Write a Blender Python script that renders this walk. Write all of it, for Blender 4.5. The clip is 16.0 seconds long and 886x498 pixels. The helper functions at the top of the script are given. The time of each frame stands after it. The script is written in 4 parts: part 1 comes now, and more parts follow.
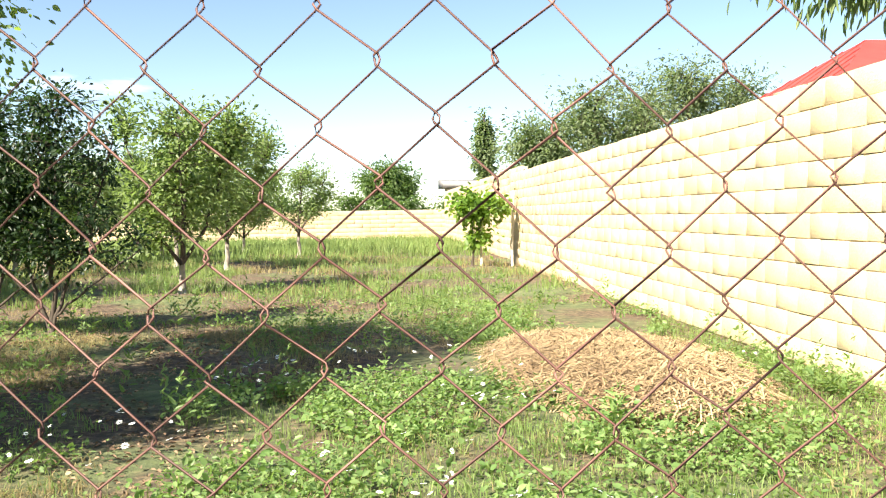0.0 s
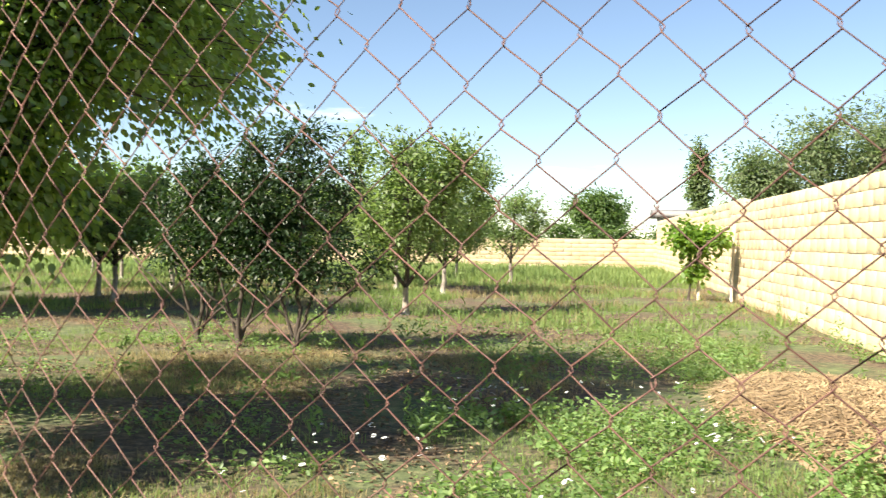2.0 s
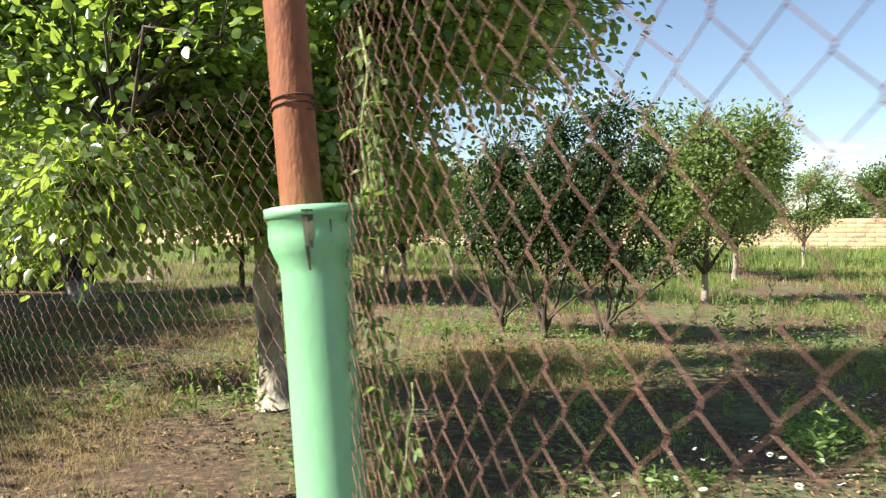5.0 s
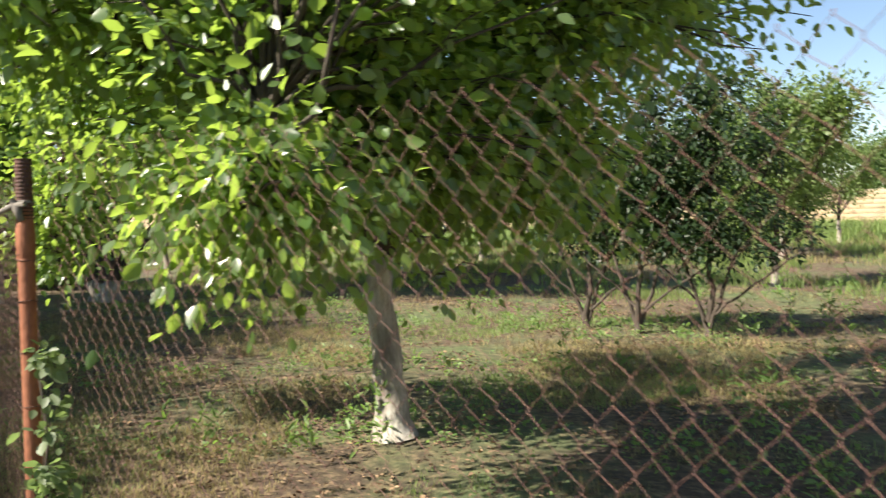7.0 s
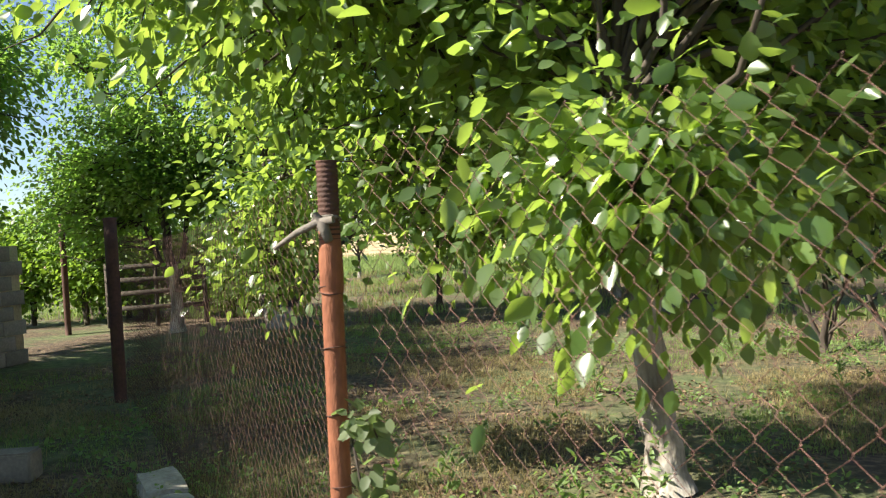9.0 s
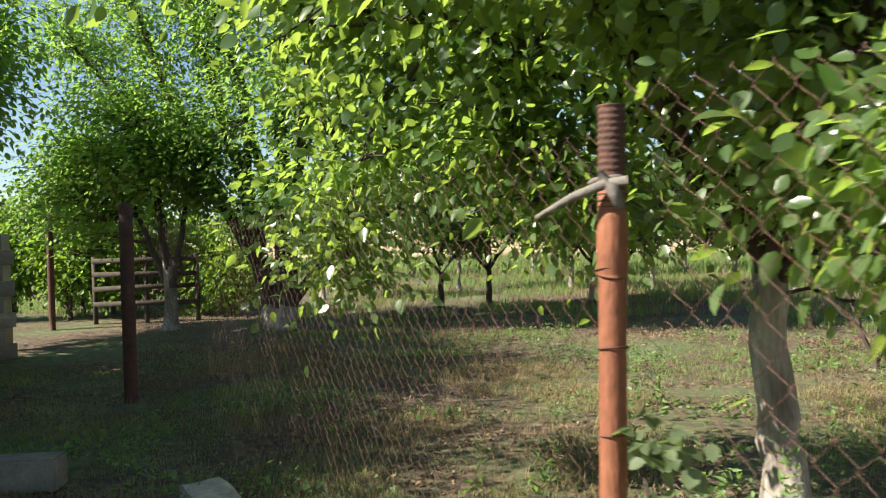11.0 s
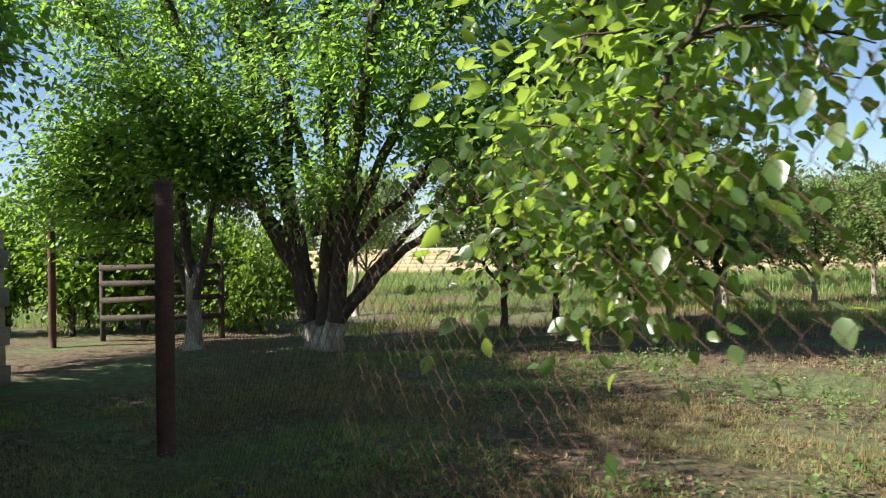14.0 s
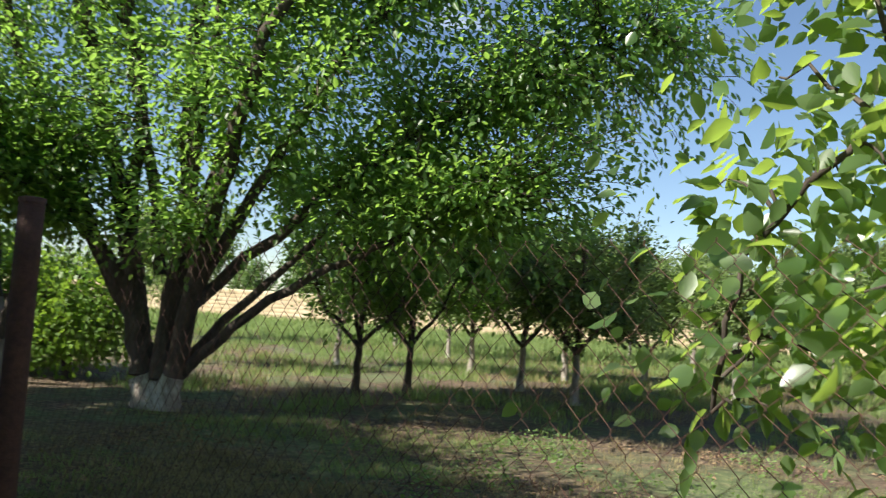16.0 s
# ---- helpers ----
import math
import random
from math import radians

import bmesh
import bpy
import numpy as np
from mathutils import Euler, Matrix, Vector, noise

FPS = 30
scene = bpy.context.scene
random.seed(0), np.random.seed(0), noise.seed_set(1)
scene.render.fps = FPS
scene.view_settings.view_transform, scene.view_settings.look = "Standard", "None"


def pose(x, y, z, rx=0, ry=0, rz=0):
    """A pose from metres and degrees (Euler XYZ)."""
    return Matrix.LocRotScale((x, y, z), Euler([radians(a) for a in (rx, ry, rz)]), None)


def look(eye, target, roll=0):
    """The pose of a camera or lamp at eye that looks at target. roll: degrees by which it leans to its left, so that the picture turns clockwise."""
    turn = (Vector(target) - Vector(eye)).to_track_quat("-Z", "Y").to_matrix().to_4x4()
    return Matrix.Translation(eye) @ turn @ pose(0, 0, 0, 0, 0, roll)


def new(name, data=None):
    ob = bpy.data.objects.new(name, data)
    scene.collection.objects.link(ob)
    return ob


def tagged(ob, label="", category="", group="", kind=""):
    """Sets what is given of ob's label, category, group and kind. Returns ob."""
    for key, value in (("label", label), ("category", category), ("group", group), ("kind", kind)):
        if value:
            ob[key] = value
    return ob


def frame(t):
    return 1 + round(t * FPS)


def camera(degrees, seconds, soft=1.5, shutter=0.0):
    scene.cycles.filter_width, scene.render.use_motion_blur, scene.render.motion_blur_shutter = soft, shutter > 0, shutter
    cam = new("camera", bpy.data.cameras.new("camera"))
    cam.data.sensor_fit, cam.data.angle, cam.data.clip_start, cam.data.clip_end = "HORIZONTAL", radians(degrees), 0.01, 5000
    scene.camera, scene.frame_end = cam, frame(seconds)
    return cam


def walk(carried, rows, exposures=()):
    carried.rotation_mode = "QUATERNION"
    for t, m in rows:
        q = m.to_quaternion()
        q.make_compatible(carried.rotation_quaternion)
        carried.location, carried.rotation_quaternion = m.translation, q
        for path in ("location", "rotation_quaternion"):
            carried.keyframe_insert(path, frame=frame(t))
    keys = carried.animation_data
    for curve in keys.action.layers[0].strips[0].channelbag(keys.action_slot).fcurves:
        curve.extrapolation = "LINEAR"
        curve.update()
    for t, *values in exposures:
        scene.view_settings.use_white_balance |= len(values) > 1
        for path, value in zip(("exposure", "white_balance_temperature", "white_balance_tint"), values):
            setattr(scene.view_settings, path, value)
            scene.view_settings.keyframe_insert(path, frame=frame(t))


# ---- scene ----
cam = camera(53.1, 16.0, soft=1.2, shutter=0.35)
PATH = [
    (0, (0.439, -0.647, 1.256), (0.595, 1.345, 1.179), -0.9),
    (0.5, (0.422, -0.693, 1.279), (0.559, 1.301, 1.195), -0.8),
    (1, (0.372, -0.758, 1.297), (0.394, 1.24, 1.224), 0.2),
    (1.5, (0.291, -0.859, 1.31), (0.15, 1.135, 1.254), 0.8),
    (2, (0.237, -0.87, 1.316), (-0.065, 1.107, 1.298), 0.8),
    (2.5, (0.192, -0.842, 1.311), (-0.196, 1.12, 1.295), 0.5),
    (3, (0.064, -0.783, 1.38), (-0.405, 1.161, 1.362), 0.7),
    (3.3, (0.008, -0.765, 1.391), (-0.533, 1.161, 1.378), 0.8),
    (3.5, (-0.021, -0.76, 1.388), (-0.607, 1.153, 1.385), 0.9),
    (4, (-0.075, -0.74, 1.376), (-0.764, 1.137, 1.355), 0.9),
    (4.5, (-0.261, -0.617, 1.329), (-1.102, 1.197, 1.279), 0.0),
    (4.7, (-0.368, -0.545, 1.308), (-1.214, 1.266, 1.258), -0.1),
    (6.8, (-1.694, 0.024, 1.408), (-2.474, 1.863, 1.293), -3.2),
    (7, (-1.817, 0.055, 1.412), (-2.638, 1.876, 1.313), -1.8),
    (7.5, (-2.082, 0.123, 1.417), (-3.032, 1.881, 1.331), -2.9),
    (8, (-2.321, 0.205, 1.421), (-3.363, 1.911, 1.343), -2.2),
    (8.5, (-2.55, 0.344, 1.411), (-3.638, 2.021, 1.329), -3.2),
    (8.7, (-2.645, 0.404, 1.412), (-3.738, 2.078, 1.367), -3.5),
    (10.8, (-3.419, 0.452, 1.382), (-4.473, 2.151, 1.342), -2.8),
    (11, (-3.56, 0.484, 1.368), (-4.587, 2.2, 1.338), -1.9),
    (11.5, (-3.887, 0.681, 1.394), (-4.908, 2.4, 1.362), -3.2),
    (12, (-4.295, 0.771, 1.367), (-5.34, 2.475, 1.308), -3.7),
    (12.5, (-4.637, 1.043, 1.326), (-5.687, 2.745, 1.297), -1.4),
    (13, (-4.98, 1.341, 1.29), (-6.037, 3.038, 1.274), -1.8),
    (13.5, (-5.299, 1.61, 1.247), (-6.338, 3.319, 1.244), -0.8),
    (14, (-5.549, 1.804, 1.239), (-6.57, 3.524, 1.248), -1.2),
    (14.5, (-5.936, 1.795, 1.181), (-6.815, 3.591, 1.185), -1.0),
    (15, (-6.301, 1.941, 1.187), (-7.106, 3.771, 1.242), -0.1),
    (15.5, (-6.601, 2.2, 1.272), (-7.364, 4.044, 1.395), 1.0),
    (16, (-6.856, 2.4, 1.351), (-7.463, 4.301, 1.478), 3.6),
]
EXPOSURES = [(0, 1.9, 6800, 10), (1.5, 1.75, 6800, 10), (3.5, 1.5, 6800, 10), (7, 1.45, 6650, 10), (12, 1.3, 6500, 10), (16, 1.22, 6300, 10)]
walk(cam, [(t, look(e, g, r)) for t, e, g, r in PATH], EXPOSURES)

# ---- world, sun ----
SUN_EL, SUN_AZ = 40.0, 134.0  # azimuth counter-clockwise from +y
world = bpy.data.worlds.new("sky")
scene.world = world
world.use_nodes = True
wt = world.node_tree
bg = wt.nodes["Background"]
sky = wt.nodes.new("ShaderNodeTexSky")
sky.sky_type = 'NISHITA'
sky.sun_disc = False
sky.sun_elevation = radians(SUN_EL)
sky.sun_rotation = radians(-SUN_AZ)
sky.air_density, sky.dust_density, sky.ozone_density = 0.85, 0.1, 1.5
tc = wt.nodes.new("ShaderNodeTexCoord")
mp = wt.nodes.new("ShaderNodeMapping")
mp.inputs["Scale"].default_value = (1.6, 1.6, 7.0)
cn = wt.nodes.new("ShaderNodeTexNoise")
cn.inputs["Scale"].default_value = 2.3
cn.inputs["Detail"].default_value = 6.0
cn.inputs["Roughness"].default_value = 0.55
cr = wt.nodes.new("ShaderNodeValToRGB")
cr.color_ramp.elements[0].position, cr.color_ramp.elements[1].position = 0.63, 0.80
cr.color_ramp.elements[0].color, cr.color_ramp.elements[1].color = (0, 0, 0, 1), (0.75, 0.75, 0.75, 1)
cm = wt.nodes.new("ShaderNodeMixRGB")
cm.inputs["Color2"].default_value = (13.0, 13.2, 13.6, 1)
wt.links.new(tc.outputs["Generated"], mp.inputs["Vector"])
wt.links.new(mp.outputs["Vector"], cn.inputs["Vector"])
wt.links.new(cn.outputs["Fac"], cr.inputs["Fac"])
wt.links.new(cr.outputs["Color"], cm.inputs["Fac"])
wt.links.new(sky.outputs["Color"], cm.inputs["Color1"])
wt.links.new(cm.outputs["Color"], bg.inputs["Color"])
bg.inputs["Strength"].default_value = 0.062
sun = new("sun", bpy.data.lights.new("sun", "SUN"))
sun.data.energy, sun.data.angle, sun.data.color = 5.0, radians(0.55), (1.0, 0.93, 0.80)
to_sun = Vector((-math.sin(radians(SUN_AZ)) * math.cos(radians(SUN_EL)), math.cos(radians(SUN_AZ)) * math.cos(radians(SUN_EL)), math.sin(radians(SUN_EL))))
sun.matrix_world = look(to_sun * 40, (0, 0, 0))


# ---- materials ----
def material(name, ramp, scale=3.0, rough=0.8, detail=6.0, fine=0.0, fine_scale=40.0, bump=0.3, bump_scale=30.0, per=None, per_amount=0.25, metal=0.0, distort=0.0, stretch=None, world_space=False):
    """Noise-driven colour ramp, fine grain, bump and a random brightness per object or per island."""
    mat = bpy.data.materials.new(name)
    mat.use_nodes = True
    nt = mat.node_tree
    N, L = nt.nodes, nt.links
    b = N["Principled BSDF"]
    b.inputs["Roughness"].default_value = rough
    b.inputs["Metallic"].default_value = metal
    co = N.new("ShaderNodeTexCoord")
    src = co.outputs["Object"]
    if world_space:
        src = N.new("ShaderNodeNewGeometry").outputs["Position"]
    if stretch:
        mpn = N.new("ShaderNodeMapping")
        mpn.inputs["Scale"].default_value = stretch
        L.new(src, mpn.inputs["Vector"])
        src = mpn.outputs["Vector"]
    n1 = N.new("ShaderNodeTexNoise")
    n1.inputs["Scale"].default_value = scale
    n1.inputs["Detail"].default_value = detail
    n1.inputs["Roughness"].default_value = 0.6
    n1.inputs["Distortion"].default_value = distort
    L.new(src, n1.inputs["Vector"])
    cr = N.new("ShaderNodeValToRGB")
    els = cr.color_ramp.elements
    while len(els) < len(ramp):
        els.new(0.5)
    for e, (p, c) in zip(els, ramp):
        e.position, e.color = p, (*c, 1)
    L.new(n1.outputs["Fac"], cr.inputs["Fac"])
    col = cr.outputs["Color"]
    if fine:
        n2 = N.new("ShaderNodeTexNoise")
        n2.inputs["Scale"].default_value = fine_scale
        n2.inputs["Detail"].default_value = 4.0
        L.new(src, n2.inputs["Vector"])
        mr = N.new("ShaderNodeMapRange")
        mr.inputs["From Min"].default_value, mr.inputs["From Max"].default_value = 0.3, 0.7
        mr.inputs["To Min"].default_value, mr.inputs["To Max"].default_value = 1 - fine, 1 + fine
        L.new(n2.outputs["Fac"], mr.inputs["Value"])
        hs = N.new("ShaderNodeHueSaturation")
        L.new(mr.outputs["Result"], hs.inputs["Value"])
        L.new(col, hs.inputs["Color"])
        col = hs.outputs["Color"]
    if per:
        rnd = N.new("ShaderNodeObjectInfo").outputs["Random"] if per == "object" else N.new("ShaderNodeNewGeometry").outputs["Random Per Island"]
        mr = N.new("ShaderNodeMapRange")
        mr.inputs["To Min"].default_value, mr.inputs["To Max"].default_value = 1 - per_amount, 1 + per_amount
        L.new(rnd, mr.inputs["Value"])
        hs = N.new("ShaderNodeHueSaturation")
        L.new(mr.outputs["Result"], hs.inputs["Value"])
        L.new(col, hs.inputs["Color"])
        col = hs.outputs["Color"]
    L.new(col, b.inputs["Base Color"])
    if bump:
        n3 = N.new("ShaderNodeTexNoise")
        n3.inputs["Scale"].default_value = bump_scale
        n3.inputs["Detail"].default_value = 5.0
        L.new(src, n3.inputs["Vector"])
        bp = N.new("ShaderNodeBump")
        bp.inputs["Strength"].default_value = bump
        bp.inputs["Distance"].default_value = 0.01
        L.new(n3.outputs["Fac"], bp.inputs["Height"])
        L.new(bp.outputs["Normal"], b.inputs["Normal"])
    return mat


def leaf_material(name, dark, light, trans, rough=0.45, gloss=0.4, through_amount=0.42):
    """Leaf with light shining through it; colour varies leaf by leaf."""
    mat = bpy.data.materials.new(name)
    mat.use_nodes = True
    nt = mat.node_tree
    N, L = nt.nodes, nt.links
    b = N["Principled BSDF"]
    b.inputs["Roughness"].default_value = rough
    b.inputs["Specular IOR Level"].default_value = gloss
    rnd = N.new("ShaderNodeNewGeometry").outputs["Random Per Island"]
    cr = N.new("ShaderNodeValToRGB")
    cr.color_ramp.elements[0].color, cr.color_ramp.elements[1].color = (*dark, 1), (*light, 1)
    L.new(rnd, cr.inputs["Fac"])
    n2 = N.new("ShaderNodeTexNoise")
    n2.inputs["Scale"].default_value = 1.3
    n2.inputs["Detail"].default_value = 3.0
    co = N.new("ShaderNodeTexCoord")
    L.new(co.outputs["Object"], n2.inputs["Vector"])
    mr = N.new("ShaderNodeMapRange")
    mr.inputs["From Min"].default_value, mr.inputs["From Max"].default_value = 0.3, 0.7
    mr.inputs["To Min"].default_value, mr.inputs["To Max"].default_value = 0.7, 1.3
    L.new(n2.outputs["Fac"], mr.inputs["Value"])
    hs = N.new("ShaderNodeHueSaturation")
    L.new(mr.outputs["Result"], hs.inputs["Value"])
    L.new(cr.outputs["Color"], hs.inputs["Color"])
    L.new(hs.outputs["Color"], b.inputs["Base Color"])
    tr = N.new("ShaderNodeBsdfTranslucent")
    tr.inputs["Color"].default_value = (*trans, 1)
    mx = N.new("ShaderNodeMixShader")
    mx.inputs["Fac"].default_value = through_amount
    L.new(b.outputs["BSDF"], mx.inputs[1])
    L.new(tr.outputs["BSDF"], mx.inputs[2])
    L.new(mx.outputs["Shader"], N["Material Output"].inputs["Surface"])
    return mat


M_LIME = material("limestone_block", [(0.25, (0.50, 0.40, 0.235)), (0.5, (0.56, 0.46, 0.285)), (0.75, (0.61, 0.52, 0.345))], scale=2.2, fine=0.08, fine_scale=55, bump=0.5, bump_scale=60, per="object", per_amount=0.06, rough=0.9, world_space=True)
M_LIME_FAR = material("limestone_joined", [(0.25, (0.44, 0.33, 0.19)), (0.5, (0.54, 0.42, 0.265)), (0.75, (0.61, 0.50, 0.35))], scale=1.2, fine=0.08, fine_scale=40, bump=0.4, bump_scale=50, per="island", per_amount=0.05, rough=0.9)
M_MORTAR = material("mortar", [(0.3, (0.46, 0.38, 0.26)), (0.7, (0.60, 0.51, 0.37))], scale=6, fine=0.15, bump=0.6, rough=0.95)
M_GREY_STONE = material("weathered_stone", [(0.25, (0.11, 0.095, 0.08)), (0.5, (0.20, 0.175, 0.15)), (0.8, (0.30, 0.27, 0.23))], scale=4, fine=0.15, bump=0.7, bump_scale=35, rough=0.95, per="object")
M_CONCRETE = material("rough_concrete", [(0.3, (0.30, 0.27, 0.23)), (0.7, (0.50, 0.46, 0.40))], scale=7, fine=0.2, bump=0.9, bump_scale=25, rough=0.95)
M_RUST = material("rusty_pipe", [(0.2, (0.10, 0.035, 0.018)), (0.5, (0.23, 0.080, 0.038)), (0.8, (0.33, 0.125, 0.060))], scale=7, fine=0.18, fine_scale=90, bump=0.35, bump_scale=120, rough=0.75, stretch=(1, 1, 0.35))
# Dark rust of ties and threads; also paints shade on third post and mesh.
M_RUST_DARK_AND_SHADED = material("dark_and_shaded_rust", [(0.2, (0.045, 0.022, 0.016)), (0.8, (0.12, 0.05, 0.032))], scale=9, fine=0.2, bump=0.4, bump_scale=90, rough=0.8)
M_WIRE = material("rusty_wire", [(0.3, (0.085, 0.040, 0.032)), (0.55, (0.155, 0.072, 0.056)), (0.8, (0.23, 0.125, 0.098))], scale=10, bump=0, rough=0.6, metal=0.1, per="object", per_amount=0.3)
M_PVC = material("green_plastic", [(0.3, (0.19, 0.44, 0.25)), (0.5, (0.23, 0.51, 0.30)), (0.75, (0.28, 0.56, 0.34))], scale=3, fine=0.05, fine_scale=60, bump=0.08, bump_scale=60, rough=0.42, stretch=(1, 1, 0.4))
M_STAIN = material("dark_stain", [(0.3, (0.06, 0.07, 0.045)), (0.7, (0.12, 0.12, 0.08))], scale=20, rough=0.8, bump=0.2)
M_BARK = material("bark", [(0.2, (0.026, 0.020, 0.016)), (0.5, (0.065, 0.050, 0.039)), (0.8, (0.13, 0.105, 0.082))], scale=9, fine=0.25, fine_scale=60, bump=1.0, bump_scale=28, rough=0.95, stretch=(1, 1, 0.3))
M_STEM = material("green_stem", [(0.3, (0.16, 0.22, 0.08)), (0.7, (0.26, 0.33, 0.13))], scale=8, bump=0.1, rough=0.7)
M_WHITEWASH = material("whitewashed_bark", [(0.3, (0.13, 0.105, 0.085)), (0.52, (0.30, 0.265, 0.225)), (0.75, (0.58, 0.55, 0.50))], scale=6, fine=0.2, fine_scale=50, bump=1.0, bump_scale=30, rough=0.95, stretch=(1, 1, 0.4))
M_STRAW = material("dry_straw", [(0.3, (0.27, 0.18, 0.095)), (0.7, (0.46, 0.34, 0.19))], scale=2, bump=0, rough=0.85, per="island", per_amount=0.55)
M_LITTER = material("dead_leaves", [(0.3, (0.13, 0.08, 0.05)), (0.7, (0.33, 0.22, 0.13))], scale=3, bump=0, rough=0.85, per="island", per_amount=0.4)
M_PETAL = material("white_petal", [(0.3, (0.72, 0.74, 0.70)), (0.7, (0.82, 0.83, 0.80))], scale=5, bump=0, rough=0.7, per="island", per_amount=0.08)
M_ROOF = material("red_sheet_roof", [(0.3, (0.40, 0.045, 0.035)), (0.7, (0.50, 0.065, 0.05))], scale=1.5, bump=0.1, rough=0.5)
M_SLATE = material("grey_slate_roof", [(0.3, (0.16, 0.15, 0.15)), (0.7, (0.28, 0.27, 0.26))], scale=3, bump=0.3, rough=0.8)
M_PLASTER = material("pale_plaster", [(0.3, (0.60, 0.54, 0.46)), (0.7, (0.70, 0.64, 0.56))], scale=1.5, bump=0.2, rough=0.9)
M_WOOD = material("old_wood", [(0.3, (0.03, 0.024, 0.019)), (0.7, (0.085, 0.066, 0.050))], scale=6, fine=0.2, bump=0.6, bump_scale=30, rough=0.9, stretch=(0.3, 1, 1))
M_PALE_WOOD = material("bleached_pole", [(0.3, (0.42, 0.36, 0.28)), (0.7, (0.62, 0.56, 0.46))], scale=6, fine=0.15, bump=0.5, rough=0.9)
M_DARKGLASS = material("window_glass", [(0.3, (0.03, 0.035, 0.04)), (0.7, (0.05, 0.055, 0.06))], scale=1, bump=0, rough=0.08)

L_PEAR = leaf_material("broad_leaf", (0.042, 0.095, 0.024), (0.135, 0.200, 0.085), (0.44, 0.62, 0.09), rough=0.30, gloss=0.75, through_amount=0.48)
L_ELM = leaf_material("elm_leaf", (0.036, 0.095, 0.020), (0.100, 0.175, 0.048), (0.38, 0.62, 0.10), rough=0.38, gloss=0.55, through_amount=0.50)
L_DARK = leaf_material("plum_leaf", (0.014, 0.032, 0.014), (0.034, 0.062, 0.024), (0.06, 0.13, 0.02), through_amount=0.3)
L_FRUIT = leaf_material("fruit_leaf", (0.090, 0.140, 0.045), (0.185, 0.240, 0.100), (0.32, 0.46, 0.11))
L_GREY = leaf_material("oleaster_leaf", (0.095, 0.135, 0.065), (0.180, 0.220, 0.115), (0.28, 0.40, 0.12))
L_VINE = leaf_material("vine_leaf", (0.080, 0.160, 0.025), (0.160, 0.260, 0.050), (0.32, 0.50, 0.05))
L_FAR = leaf_material("far_leaf", (0.060, 0.110, 0.035), (0.120, 0.175, 0.060), (0.22, 0.36, 0.07))
L_GRASS = leaf_material("grass_blade", (0.100, 0.165, 0.045), (0.260, 0.335, 0.125), (0.36, 0.48, 0.13), rough=0.6, gloss=0.25)
L_DRY = leaf_material("dry_grass_blade", (0.22, 0.19, 0.09), (0.40, 0.33, 0.17), (0.36, 0.30, 0.14), rough=0.7, gloss=0.2)
L_WEED = leaf_material("weed_leaf", (0.090, 0.165, 0.050), (0.230, 0.320, 0.120), (0.30, 0.48, 0.09))


# ground: soil, grass thatch and dry patches
def ground_material():
    mat = bpy.data.materials.new("garden_ground")
    mat.use_nodes = True
    nt = mat.node_tree
    N, L = nt.nodes, nt.links
    b = N["Principled BSDF"]
    b.inputs["Roughness"].default_value = 0.95
    co = N.new("ShaderNodeTexCoord")

    def nz(scale, detail, rough=0.6):
        n = N.new("ShaderNodeTexNoise")
        n.inputs["Scale"].default_value, n.inputs["Detail"].default_value, n.inputs["Roughness"].default_value = scale, detail, rough
        L.new(co.outputs["Object"], n.inputs["Vector"])
        return n.outputs["Fac"]

    def ramp(fac, *stops):
        r = N.new("ShaderNodeValToRGB")
        els = r.color_ramp.elements
        while len(els) < len(stops):
            els.new(0.5)
        for e, (p, c) in zip(els, stops):
            e.position, e.color = p, (*c, 1)
        L.new(fac, r.inputs["Fac"])
        return r.outputs["Color"]

    green = ramp(nz(7, 8), (0.3, (0.050, 0.070, 0.026)), (0.55, (0.115, 0.140, 0.056)), (0.75, (0.22, 0.22, 0.10)))
    soil = ramp(nz(14, 10, 0.7), (0.3, (0.035, 0.024, 0.017)), (0.5, (0.095, 0.064, 0.041)), (0.72, (0.34, 0.24, 0.14)))
    mask = ramp(nz(0.55, 7, 0.65), (0.41, (0, 0, 0)), (0.54, (1, 1, 1)))
    mx = N.new("ShaderNodeMixRGB")
    L.new(mask, mx.inputs["Fac"])
    L.new(green, mx.inputs["Color1"])
    L.new(soil, mx.inputs["Color2"])
    L.new(mx.outputs["Color"], b.inputs["Base Color"])
    bp = N.new("ShaderNodeBump")
    bp.inputs["Strength"].default_value, bp.inputs["Distance"].default_value = 0.8, 0.03
    L.new(nz(22, 8, 0.7), bp.inputs["Height"])
    L.new(bp.outputs["Normal"], b.inputs["Normal"])
    return mat


M_GROUND = ground_material()


# ---- mesh tools ----
def np_mesh(name, V, F, mat, smooth=False):
    """A mesh from vertex rows and faces of one size."""
    V, F = np.asarray(V, dtype=np.float32), np.asarray(F, dtype=np.int32)
    me = bpy.data.meshes.new(name)
    n, (m, k) = len(V), F.shape
    me.vertices.add(n)
    me.vertices.foreach_set("co", V.ravel())
    me.loops.add(m * k)
    me.loops.foreach_set("vertex_index", F.ravel())
    me.polygons.add(m)
    me.polygons.foreach_set("loop_start", np.arange(m, dtype=np.int32) * k)
    if smooth:
        me.polygons.foreach_set("use_smooth", np.ones(m, dtype=bool))
    me.update(calc_edges=True)
    me.materials.append(mat)
    return me


